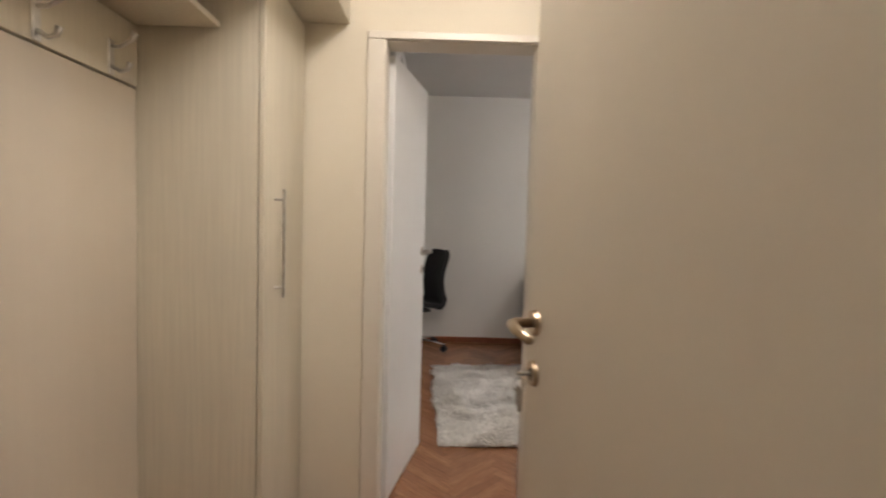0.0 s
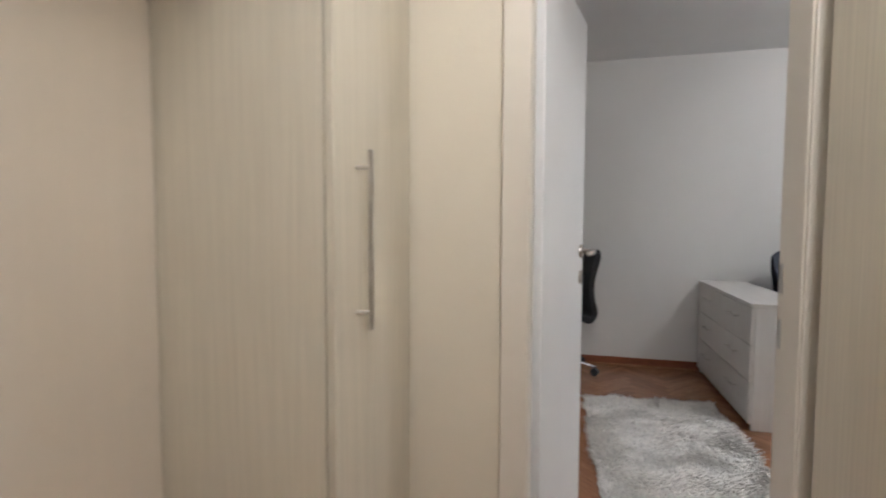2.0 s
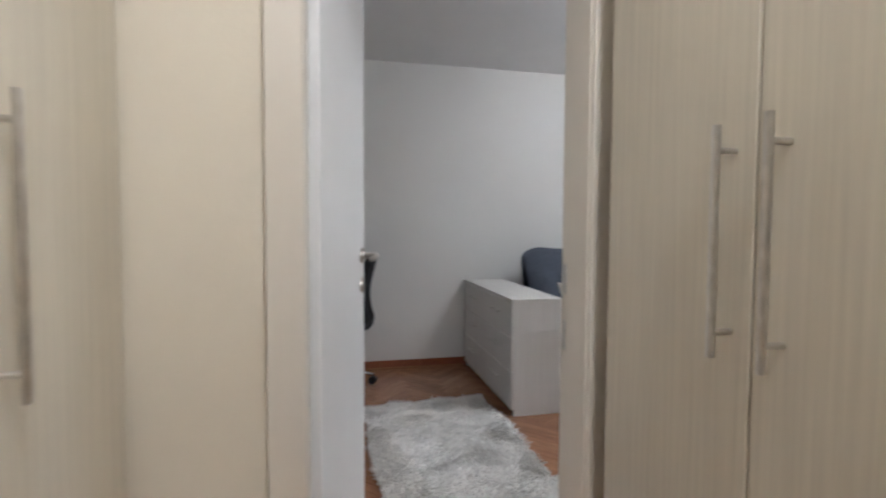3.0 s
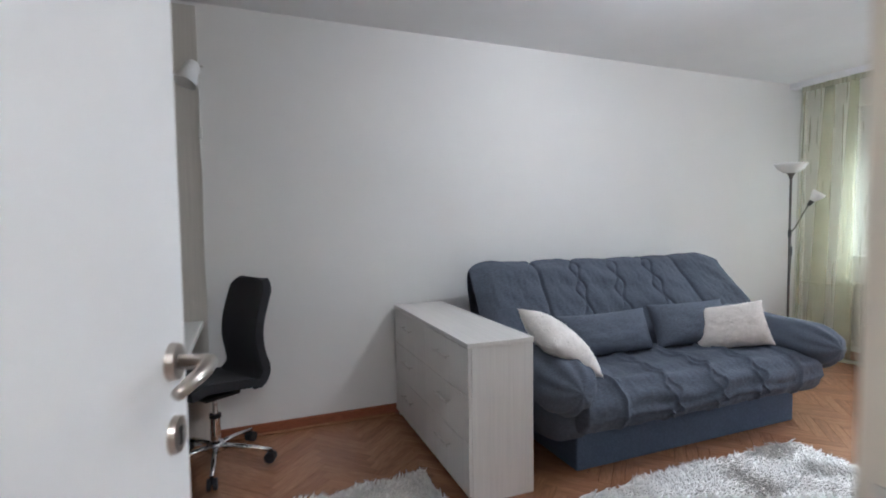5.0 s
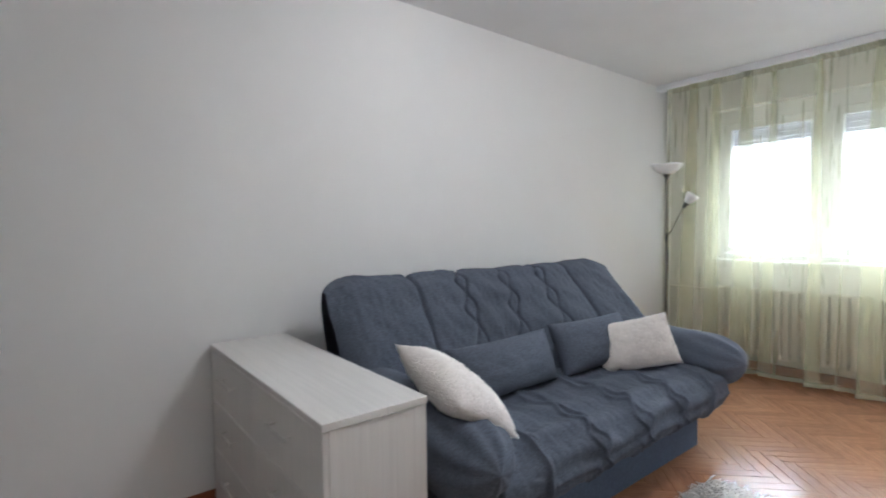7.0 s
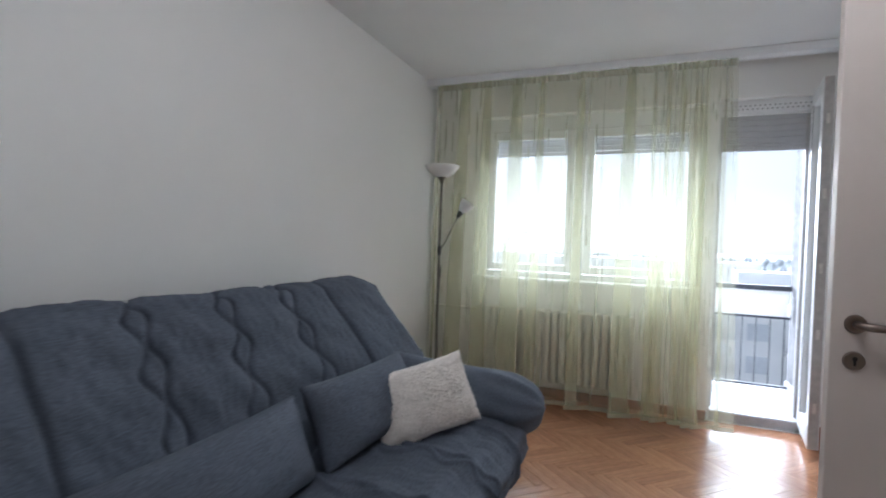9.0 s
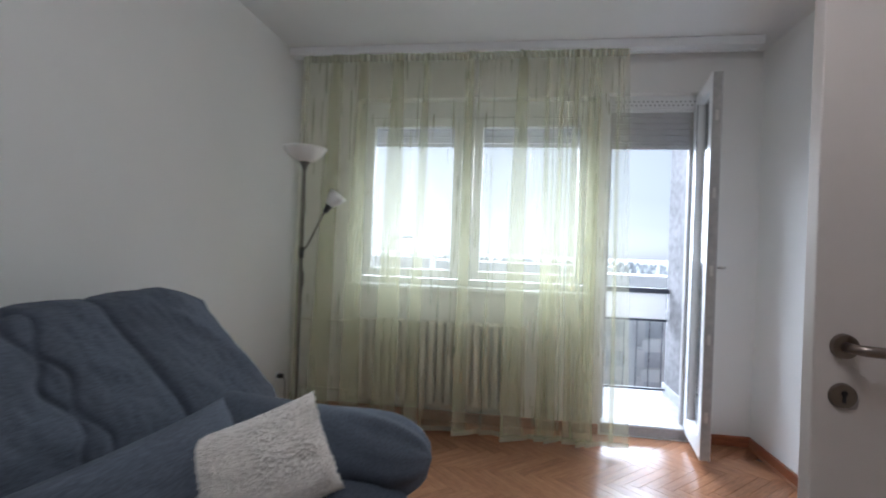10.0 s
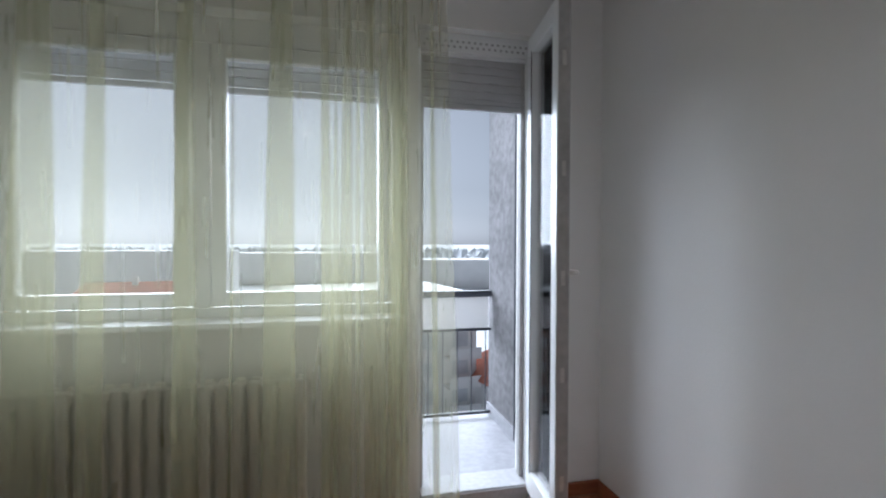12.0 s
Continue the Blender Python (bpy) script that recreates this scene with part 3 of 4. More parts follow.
def back_f(u, v):
    p, n = along(BACK, v)
    half = (1.06 if u > 0.5 else 1.10) + (0.31 if u > 0.5 else -0.05) * min(1, max(0, (0.99 - p.z) / 0.4))
    e = (u - 0.5) * 2
    x = e * half
    xs = e * 1.08
    d = -0.022 * groove(xs, v, BSEAMS) + 0.008 * math.sin(v * 50 + xs * 5) * (0.5 if abs(xs) < 0.6 else 0.15)
    d += 0.014 * noise.noise((xs * 4, v * 9, 7.0)) + 0.008 * noise.noise((xs * 11 + v * 9, v * 12, 5.0)) + 0.003 * noise.noise((xs * 36, v * 40, 5.0))
    k = max(0, (abs(e) - 0.86) / 0.14)
    z = p.z - 0.045 * k ** 2 * min(1, max(0, (p.z - 0.5) / 0.4))
    q = Vector((x, p.y - n.y * d, z - n.z * d))
    q.y += (-0.43 - q.y) * 0.55 * k ** 3
    return q


part("backrest", sheet(back_f, 640, 140), DENIM, sofa, "quilted backrest with wavy seams", smooth=True)
for s in (-1, 1):
    def arm_f(u, v, s=s):
        """A padded roll from the backrest forwards, with a gathered round front."""
        a = u * 2 * math.pi
        y = -0.45 - 0.90 * v
        c = v ** 3
        end = math.sqrt(max(0.0, 1 - max(0, (v - 0.80) / 0.20) ** 2))
        rx, rz = 0.165 * end, 0.125 * end
        zc = 0.54 - 0.05 * v
        w = 0.010 * math.sin(a * 9 + 3 * math.sin(v * 5)) * max(0, (v - 0.6) / 0.4) * end + 0.008 * end * noise.noise((a * 1.2 + s, v * 5, 2))
        x = s * (0.940 + 0.02 * v) + (rx + w) * math.cos(a)
        return Vector((x, y, zc + (rz + w) * math.sin(a) * (1.0 if math.sin(a) > 0 else 1.25)))
    bm = sheet(arm_f, 64, 50, closed_u=True)
    part("armrest", bm, DENIM, sofa, "padded rolled armrest with gathered front", smooth=True)

    def cheek_f(u, v, s=s):
        """The padded panel under the armrest, out to the side of the seat."""
        a = u * 2 * math.pi
        sx, sy = math.cos(a), math.sin(a)
        q = lambda t: math.copysign(abs(t) ** 0.45, t)
        z = 0.20 + 0.26 * v
        b = 1 - 0.10 * (2 * v - 1) ** 4
        return Vector((s * 0.905 + 0.135 * q(sx) * b, -0.83 + 0.40 * q(sy) * b, z))
    part("side_pad", sheet(cheek_f, 48, 14, closed_u=True), DENIM, sofa, smooth=True)
part("base", box((-0.85, -1.15, 0.0), (0.83, -0.28, 0.228), 0.008, 2), DENIMBASE, sofa, "plain blue cloth-covered box base")


def pillow(name, label, size, m, mat, seed, lump=0.006, freq=9):
    """A stuffed cushion: two bulged faces meeting at a soft seam, its corners drawn out."""
    w, h, t = size

    def f(u, v, side):
        a, b = u * 2 - 1, v * 2 - 1
        prof = max(0.0, (1 - abs(a) ** 2.6) * (1 - abs(b) ** 2.6)) ** 0.55
        pull = 1 - 0.07 * (1 - abs(b) ** 2) * abs(a) ** 3
        pull2 = 1 - 0.07 * (1 - abs(a) ** 2) * abs(b) ** 3
        l = lump * prof * (noise.noise((a * freq * 0.3 + seed, b * freq * 0.3, side)) + 0.8 * noise.noise((a * freq + seed, b * freq, side * 3)))
        return Vector((a * w / 2 * pull, side * (t / 2 * prof + l), b * h / 2 * pull2))
    bm = bmesh.new()
    for side in (-1, 1):
        g = [[bm.verts.new(f(i / 36, j / 28, side)) for j in range(29)] for i in range(37)]
        for i in range(36):
            for j in range(28):
                q = (g[i][j], g[i + 1][j], g[i + 1][j + 1], g[i][j + 1])
                bm.faces.new(q if side < 0 else q[::-1])
    bmesh.ops.remove_doubles(bm, verts=bm.verts, dist=0.0006)
    ob = link(name, bm, mat, None, "", True)
    ob.matrix_world = m
    if mat is PLUSH:
        rnd = random.Random(seed)
        vs, fs = [], []
        for _ in range(9000):
            side = rnd.choice((-1, 1))
            u, v = rnd.random(), rnd.random()
            p = f(u, v, side)
            a, b = u * 2 - 1, v * 2 - 1
            out = Vector((a * abs(a) ** 3, side * 0.6, b * abs(b) ** 3)).normalized()
            lie = Vector((noise.noise((u * 5, v * 5, seed)), 0.0, -0.5 + noise.noise((u * 5, v * 5, seed + 5.0))))
            tip = p + out * rnd.uniform(0.003, 0.008) + lie * rnd.uniform(0.004, 0.010)
            root = Vector((rnd.uniform(-1, 1), 0.0, rnd.uniform(-1, 1))).normalized() * rnd.uniform(0.0025, 0.0045)
            wide = out.cross(root)
            i = len(vs)
            vs += [tuple(p + root), tuple(p - root * 0.5 + wide), tuple(p - root * 0.5 - wide), tuple(tip)]
            fs += [(i, i + 1, i + 3), (i + 1, i + 2, i + 3), (i + 2, i, i + 3)]
        me = bpy.data.meshes.new("fleece")
        me.from_pydata(vs, [], fs)
        me.materials.append(PLUSH)
        me.polygons.foreach_set("use_smooth", [True] * len(me.polygons))
        fleece = new("fleece", me)
        fleece.parent = ob
        fleece["kind"] = "stuff"
    return tagged(ob, label, "cushion", "cushions on the sofa")


pillow("bolster_cushion", "long blue-grey cushion lying against the sofa back", (0.70, 0.27, 0.17), pose(-3.08, -0.77, 0.60, -22, 0, 2), DENIM, 1)
pillow("bolster_cushion", "long blue-grey cushion lying against the sofa back", (0.64, 0.29, 0.17), pose(-2.40, -0.79, 0.61, -24, 0, -3), DENIM, 4)
pillow("plush_cushion", "white plush cushion propped by the armrest", (0.45, 0.29, 0.16), pose(-2.225, -0.94, 0.60, -24, -10, -38), PLUSH, 8, 0.006, 13)
pillow("plush_cushion", "white plush cushion slumped on the armrest", (0.47, 0.34, 0.17), pose(-3.60, -1.0, 0.655, -56, -14, 84), PLUSH, 13, 0.007, 12)


# ---- room: rugs ----
def shag_rug(label, x0, x1, y0, y1, turn, n, seed):
    rnd = random.Random(seed)
    w, d = x1 - x0, y1 - y0
    r = thing("shag_rug", label, "rug", pose((x0 + x1) / 2, (y0 + y1) / 2, 0.002, 0, 0, turn), "shag rugs")
    part("backing", box((-w / 2 + 0.02, -d / 2 + 0.02, 0), (w / 2 - 0.02, d / 2 - 0.02, 0.012), 0.004), SHAG, r)
    vs, fs = [], []
    for _ in range(n):
        x, y = rnd.uniform(-w / 2, w / 2), rnd.uniform(-d / 2, d / 2)
        a = 5 * noise.noise((x * 4 + seed, y * 4, 0)) + rnd.uniform(-1.1, 1.1)
        lean, h, r0 = rnd.uniform(0.02, 0.055), rnd.uniform(0.022, 0.04), rnd.uniform(0.0045, 0.008)
        tx, ty = x + math.cos(a) * lean, y + math.sin(a) * lean
        i = len(vs)
        for k in range(3):
            b = a + k * 2.0944
            vs.append((x + r0 * math.cos(b), y + r0 * math.sin(b), 0.004))
        for k in range(3):
            b = a + k * 2.0944
            vs.append(((x + tx) / 2 + r0 * 0.8 * math.cos(b), (y + ty) / 2 + r0 * 0.8 * math.sin(b), h * 0.75))
        vs.append((tx, ty, h))
        for k in range(3):
            l = (k + 1) % 3
            fs += [(i + k, i + l, i + 3 + l, i + 3 + k), (i + 3 + k, i + 3 + l, i + 6)]
    me = bpy.data.meshes.new("shag_stuff")
    me.from_pydata(vs, [], fs)
    me.materials.append(SHAG)
    me.polygons.foreach_set("use_smooth", [True] * len(me.polygons))
    p = new("shag_stuff", me)
    p.parent = r
    p["kind"] = "stuff"
    return r


shag_rug("cream long-pile shag rug on the parquet inside the doorway", -5.13, -4.31, -2.42, -0.90, 1.5, 24000, 3)
shag_rug("cream long-pile shag rug in front of the sofa", -3.76, -2.30, -2.20, -1.37, 0, 24000, 9)

# ---- room: floor lamp ----
LX, LY = -0.84, -0.41
fl = thing("floor_lamp", "grey uplighter floor lamp with small reading arm", "floor lamp", pose(LX, LY, 0))
part("base", lathe([(0.001, 0.0), (0.13, 0.0), (0.13, 0.014), (0.11, 0.024), (0.02, 0.032), (0.001, 0.032)], 32), STEEL, fl, smooth=False)
part("pole", cyl((0, 0, 0.03), (0, 0, 1.66), 0.009, n=14), POLE, fl)
part("joint", cyl((0, 0, 1.14), (0, 0, 1.20), 0.014, n=14), BLACK, fl)
part("cup", lathe([(0.009, 1.63), (0.013, 1.64), (0.016, 1.655), (0.028, 1.675), (0.034, 1.69)], 20), POLE, fl, smooth=True)
part("shade", lathe([(0.033, 1.682), (0.06, 1.692), (0.095, 1.718), (0.118, 1.752), (0.122, 1.762), (0.118, 1.762), (0.092, 1.724), (0.055, 1.70), (0.02, 1.694)], 36), OPAL, fl, "white opal glass bowl shade", smooth=True)
arm = part("reading_arm", tube([(0, 0, 1.17), (0.02, -0.03, 1.22), (0.05, -0.07, 1.33), (0.07, -0.10, 1.41)], 0.006, 8), POLE, fl, smooth=True)
part("socket", cyl((0.07, -0.10, 1.405), (0.085, -0.125, 1.45), 0.014, 0.020, 14), BLACK, arm)
bm = lathe([(0.018, 0), (0.030, 0.02), (0.048, 0.055), (0.052, 0.085), (0.049, 0.085), (0.028, 0.03)], 24)
bmesh.ops.transform(bm, matrix=Matrix.Translation((0.082, -0.12, 1.443)) @ Vector((0.35, -0.58, 0.9)).to_track_quat("Z", "Y").to_matrix().to_4x4(), verts=bm.verts)
part("reading_shade", bm, OPAL, arm, "small white opal shade", smooth=True)
part("switch", cyl((0.016, 0, 0.98), (0.016, 0, 1.06), 0.012, n=10), BLACK, fl)
part("cable", tube([(0.014, 0, 1.16), (0.018, -0.004, 1.02), (0.014, 0, 0.8), (0.012, 0, 0.3), (0.02, 0.02, 0.06)], 0.003, 6), BLACK, fl)
sock = thing("wall_socket", "black plug in a wall socket with hanging cable", "socket", pose(-0.27, 0, 0.30))
part("plate", box((-0.03, -0.008, -0.03), (0.03, 0, 0.03), 0.004), PVC, sock)
part("plug", cyl((0, -0.008, 0), (0, -0.045, 0), 0.018, 0.014, 14), BLACK, sock)
part("cord", tube([(0, -0.045, 0), (-0.02, -0.07, -0.03), (-0.05, -0.09, -0.16), (-0.10, -0.12, -0.27), (-0.2, -0.2, -0.292)], 0.003, 6), BLACK, sock)
sock = thing("wall_socket", "white double wall socket", "socket", pose(-0.96, SOUTH_B, 0.33))
for o in (-0.042, 0.042):
    pl = part("plate", box((o - 0.040, 0, -0.04), (o + 0.040, 0.010, 0.04), 0.004), PVC, sock)
    part("well", cyl((o, 0.010, 0), (o, 0.0105, 0), 0.022, n=20), SHUTTER, pl)
    for t in (-0.009, 0.009):
        part("hole", cyl((o + t, 0.0105, 0), (o + t, 0.012, 0), 0.003, n=8), BLACK, pl)

# ---- room: curtain and rail ----
RAILX = -0.21
rail = thing("curtain_rail", "long white ceiling-mounted curtain rail with end cap", "curtain rail")
part("profile", box((RAILX - 0.045, -3.035, H - 0.05), (RAILX + 0.045, 0.0, H), 0.004, 2), PVC, rail)
part("front_lip", box((RAILX - 0.048, -3.035, H - 0.055), (RAILX - 0.036, 0.0, H - 0.0285), 0.003, 2), PVC, rail)
part("back_lip", box((RAILX + 0.036, -3.035, H - 0.055), (RAILX + 0.048, 0.0, H - 0.0285), 0.003, 2), PVC, rail)
part("end_cap", box((RAILX - 0.050, -3.05, H - 0.056), (RAILX + 0.050, -3.035, H), 0.004, 2), PVC, rail)
# pleats along the rail: middle, width, and how far each stands out
PLEATS = [(0.13, 0.06, 0.5), (0.34, 0.17, 1.0), (0.54, 0.16, 0.9), (0.78, 0.19, 1.0), (0.975, 0.12, 0.6), (1.27, 0.12, 1.0), (1.43, 0.05, 0.3), (1.615, 0.17, 1.0), (1.775, 0.09, 0.5), (1.865, 0.10, 0.7), (1.955, 0.11, 0.6), (2.035, 0.08, 0.9), (2.10, 0.08, 0.8), (2.215, 0.07, 0.3)]
NU, NV = 900, 44


def pleated(v):
    """The cloth's line in plan at height v (0 at the rail, 1 at the hem): each pleat runs on, doubles back and runs on again."""
    grow = 0.45 + 0.55 * v ** 0.6
    ys, xs = [0.085], [0.0]
    for k, (c, w, d) in enumerate(PLEATS):
        c += 0.015 * v * math.sin(k * 2.4 + 2 * v)
        h = w * grow * 0.5
        out = d * (0.030 + 0.075 * v)
        ys += [c - h - 0.03, c + h, c - h, c + h + 0.03]
        xs += [0.0, -0.3 * out, -out, -0.25 * out]
    ys.append(2.285 + 0.06 * v)
    xs.append(-0.02 * v)
    ys, xs = np.array(ys), np.array(xs)
    run = np.concatenate(([0.0], np.cumsum(np.hypot(np.diff(ys), np.diff(xs)))))
    at = np.linspace(0, run[-1], NU + 1)
    y, x = np.interp(at, run, ys), np.interp(at, run, xs)
    soft = np.hanning(19)
    soft /= soft.sum()
    y = np.convolve(np.pad(y, 9, mode="edge"), soft, mode="valid")
    x = np.convolve(np.pad(x, 9, mode="edge"), soft, mode="valid")
    return y, x


ROWS = [pleated(j / NV) for j in range(NV + 1)]


def curtain_f(u, v):
    """Gathered voile: u along the cloth, v from the rail to the hem."""
    j = min(int(v * NV), NV - 1)
    f = v * NV - j
    i = int(round(u * NU))
    y = ROWS[j][0][i] * (1 - f) + ROWS[j + 1][0][i] * f
    x = ROWS[j][1][i] * (1 - f) + ROWS[j + 1][1][i] * f
    gather = 0.009 * math.sin(190 * y + 2 * math.sin(17 * y)) * math.exp(-v * 14)
    small = 0.008 * noise.noise((y * 9, v * 1.2, 3.0)) + 0.005 * noise.noise((y * 31, v * 1.6, 9.0))
    z = (H - 0.053) + (0.035 - H + 0.053) * v
    return Vector((RAILX - 0.012 + x + gather + small - 0.07 * v, -y, z + 0.008 * v ** 8 * noise.noise((y * 6, 0, 1.0))))


cu = tagged(link("curtain", sheet(curtain_f, NU, NV), VOILE, None, "", True), "sheer pale green voile curtain, drawn across the window", "curtain")
bm = sheet(lambda u, v: curtain_f(u, 0.988 + 0.012 * v) + Vector((-0.002, 0, 0)), NU, 2)
part("hem", bm, VOILEHEM, cu, "doubled hem", smooth=True)
bm = sheet(lambda u, v: curtain_f(u, 0.02 * v) + Vector((-0.002, 0, 0)), NU, 2)
part("heading_tape", bm, VOILEHEM, cu, smooth=True)
tagged(link("heating_pipe", cyl((-0.10, -0.05, 0), (-0.10, -0.05, H), 0.016, n=16), WALL), "white painted heating riser pipe in the corner", "pipe")

# ---- room: radiator ----
rad = thing("radiator", "cream enamel column radiator below the window", "radiator", pose(0, 0, 0))
for k in range(20):
    y = -0.50 - 0.062 * k
    bm = bmesh.new()
    for x in (-0.15, -0.07):
        add_box(bm, (x - 0.014, y - 0.022, 0.16), (x + 0.014, y + 0.022, 0.72), 0.011, 2)
    for z in (0.17, 0.69):
        add_box(bm, (-0.155, y - 0.029, z - 0.02), (-0.065, y + 0.029, z + 0.02), 0.012, 2)
    part("section", bm, RADIATOR, rad)
for z in (0.19, 0.68):
    part("pipe", cyl((-0.11, -0.48, z), (-0.10, -0.066, z), 0.011, n=12), RADIATOR, rad)
for y in (-0.62, -1.6):
    part("bracket", box((-0.06, y - 0.01, 0.6), (0, y + 0.01, 0.64)), RADIATOR, rad)

# ---- window ----
def sash(parent, y0, y1, z0, z1, x, w=0.062, d=0.055, mat=PVC):
    """A sash frame in the plane x with its pane."""
    for a, b in (((x, y0, z0), (x + d, y0 + w, z1)), ((x, y1 - w, z0), (x + d, y1, z1)), ((x, y0 + w, z0), (x + d, y1 - w, z0 + w)), ((x, y0 + w, z1 - w), (x + d, y1 - w, z1))):
        part("sash_bar", box(a, b, 0.005, 2), mat, parent)
    p = part("pane", box((x + d / 2 - 0.004, y0 + w - 0.004, z0 + w - 0.004), (x + d / 2 + 0.004, y1 - w + 0.004, z1 - w + 0.004)), GLASS, parent)
    p.visible_shadow = False
    return p


win = thing("window_1", "white two-sash window with half-lowered roller shutter", "window", kind="structure")
for a, b in (((0.09, -2.14, 0.95), (0.16, -2.09, 2.30)), ((0.09, -0.47, 0.95), (0.16, -0.42, 2.30)), ((0.09, -2.09, 0.95), (0.16, -0.47, 1.0)), ((0.09, -2.09, 2.18), (0.16, -0.47, 2.30)), ((0.09, -1.28, 1.0), (0.16, -1.20, 2.18))):
    part("window_frame", box(a, b, 0.004), PVC, win)
sash(win, -2.085, -1.285, 1.005, 2.175, 0.075)
sash(win, -1.195, -0.475, 1.005, 2.175, 0.075)
part("window_sill", box((-0.09, -2.13, 0.93), (0.085, -0.43, 0.955), 0.004, 2), PVC, win)


def slats(parent, y0, y1, z0, z1, x, pitch):
    z = z1
    while z > z0 + 0.004:
        part("slat", box((x, y0, max(z0, z - pitch) + 0.0004), (x + 0.014, y1, z), min(0.0065, (z - z0) * 0.3), 2), SHUTTER, parent)
        z -= pitch
    part("bottom_bar", box((x - 0.003, y0, z0 - 0.03), (x + 0.016, y1, z0), 0.004), SHUTTER, parent)


sh = new("roller_shutter")
sh.parent = win
slats(sh, -2.10, -0.46, 2.02, 2.20, 0.20, 0.044)

# ---- balcony door ----
bd = thing("balcony_door_frame", "white balcony door frame with shutter box and threshold", "door frame", kind="structure")
for a, b in (((0.06, -2.80, 0.0), (0.14, -2.775, 2.32)), ((0.06, -2.225, 0.0), (0.14, -2.20, 2.32)), ((0.06, -2.775, 2.305), (0.14, -2.225, 2.32))):
    part("frame_bar", box(a, b, 0.003), PVC, bd)
th = part("threshold", box((0.02, -2.775, 0.0), (0.20, -2.225, 0.075), 0.006, 2), SILL, bd)
part("groove", box((0.014, -2.77, 0.060), (0.0205, -2.23, 0.066)), SHUTTER, th)
bm = bmesh.new()
for k in range(36):
    for z, o in ((0.038, 0), (0.026, 0.0075)):
        add_cyl(bm, (0.0195, -2.765 + 0.015 * k + o, z), (0.0185, -2.765 + 0.015 * k + o, z), 0.0035, n=6)
part("perforation", bm, SHUTTER, th)
part("shutter_box", box((0.077, -2.775, 2.215), (0.24, -2.225, 2.318)), PVC, bd)
strip = part("vent_strip", box((0.055, -2.775, 2.225), (0.075, -2.225, 2.305), 0.002), PVC, bd, "perforated white shutter-box strip")
bm = bmesh.new()
for k in range(18):
    for z, o in ((2.277, 0), (2.252, 0.015)):
        add_cyl(bm, (0.0545, -2.765 + 0.03 * k + o, z), (0.0535, -2.765 + 0.03 * k + o, z), 0.007, n=8)
part("vent_holes", bm, SHUTTER, strip)
sh = new("roller_shutter")
sh.parent = bd
slats(sh, -2.775, -2.225, 1.99, 2.225, 0.10, 0.042)
for y0, y1 in ((-2.776, -2.755), (-2.245, -2.224)):
    part("guide", box((0.095, y0, 0.08), (0.13, y1, 2.22)), PVCGREY, bd)
leaf = thing("balcony_door", "open white glazed balcony door leaf, edge weathered grey", "door", pose(0.035, -2.765, 0, 0, 0, 172), kind="structure")
LW = 0.47
for a, b in (((0, 0, 0.05), (0.075, 0.058, 2.305)), ((LW - 0.075, 0, 0.05), (LW - 0.003, 0.058, 2.305)), ((0.075, 0, 0.05), (LW - 0.075, 0.058, 0.165)), ((0.075, 0, 2.22), (LW - 0.075, 0.058, 2.305))):
    part("leaf_bar", box(a, b, 0.004, 2), PVC, leaf)
part("leaf_edge", box((LW - 0.003, 0.004, 0.053), (LW, 0.054, 2.302)), PVCGREY, leaf, "weathered grey edge with lock strip")
pn = part("pane", box((0.071, 0.025, 0.161), (LW - 0.071, 0.033, 2.224)), GLASS, leaf)
pn.visible_shadow = False
part("seal", box((0.069, -0.0015, 0.159), (0.0765, 0.001, 2.226)), BLACK, leaf)
for z in (0.3, 0.75, 1.15, 1.6, 2.05):
    part("lock_stud", box((LW, 0.02, z - 0.03), (LW + 0.004, 0.036, z + 0.03)), STEEL, leaf)
hd = part("handle", tube([(LW - 0.038, 0.058, 1.17), (LW - 0.038, 0.098, 1.17), (LW - 0.043, 0.105, 1.17), (LW - 0.15, 0.105, 1.17)], 0.009, 10), STEEL, leaf, smooth=True)

# ---- balcony ----
setting("balcony_floor", box((0.26, -3.0, -0.16), (1.36, 1.0, -0.02)), SLAB, "pale grey balcony screed", "balcony floor")
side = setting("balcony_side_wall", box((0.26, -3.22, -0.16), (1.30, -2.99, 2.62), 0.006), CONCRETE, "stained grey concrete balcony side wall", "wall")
part("skirting", box((0.26, -2.99, -0.02), (1.30, -2.975, 0.07)), SLAB, side)
part("conduit", cyl((0.72, -2.98, 0.0), (0.72, -2.98, 2.6), 0.010, n=10), DARKMETAL, side)
railing = thing("balcony_railing", "dark steel balcony railing with white infill panel", "railing", pose(1.22, 0, -0.02))
part("top_rail", box((-0.03, -2.98, 0.91), (0.03, 1.0, 0.955), 0.004), DARKMETAL, railing)
part("mid_rail", box((-0.012, -2.98, 0.655), (0.012, 1.0, 0.675)), DARKMETAL, railing)
part("bottom_rail", box((-0.012, -2.98, 0.03), (0.012, 1.0, 0.05)), DARKMETAL, railing)
part("infill_panel", box((-0.006, -2.96, 0.675), (0.006, 0.98, 0.905)), FACADE, railing, "pale sheet infill")
for k in range(36):
    y = -2.94 + 0.11 * k
    part("baluster", box((-0.0035, y - 0.0035, 0.05), (0.0035, y + 0.0035, 0.655)), DARKMETAL, railing)
for y in (-1.3, 0.4):
    part("post", box((-0.018, y - 0.018, -0.02), (0.018, y + 0.018, 0.91)), DARKMETAL, railing)

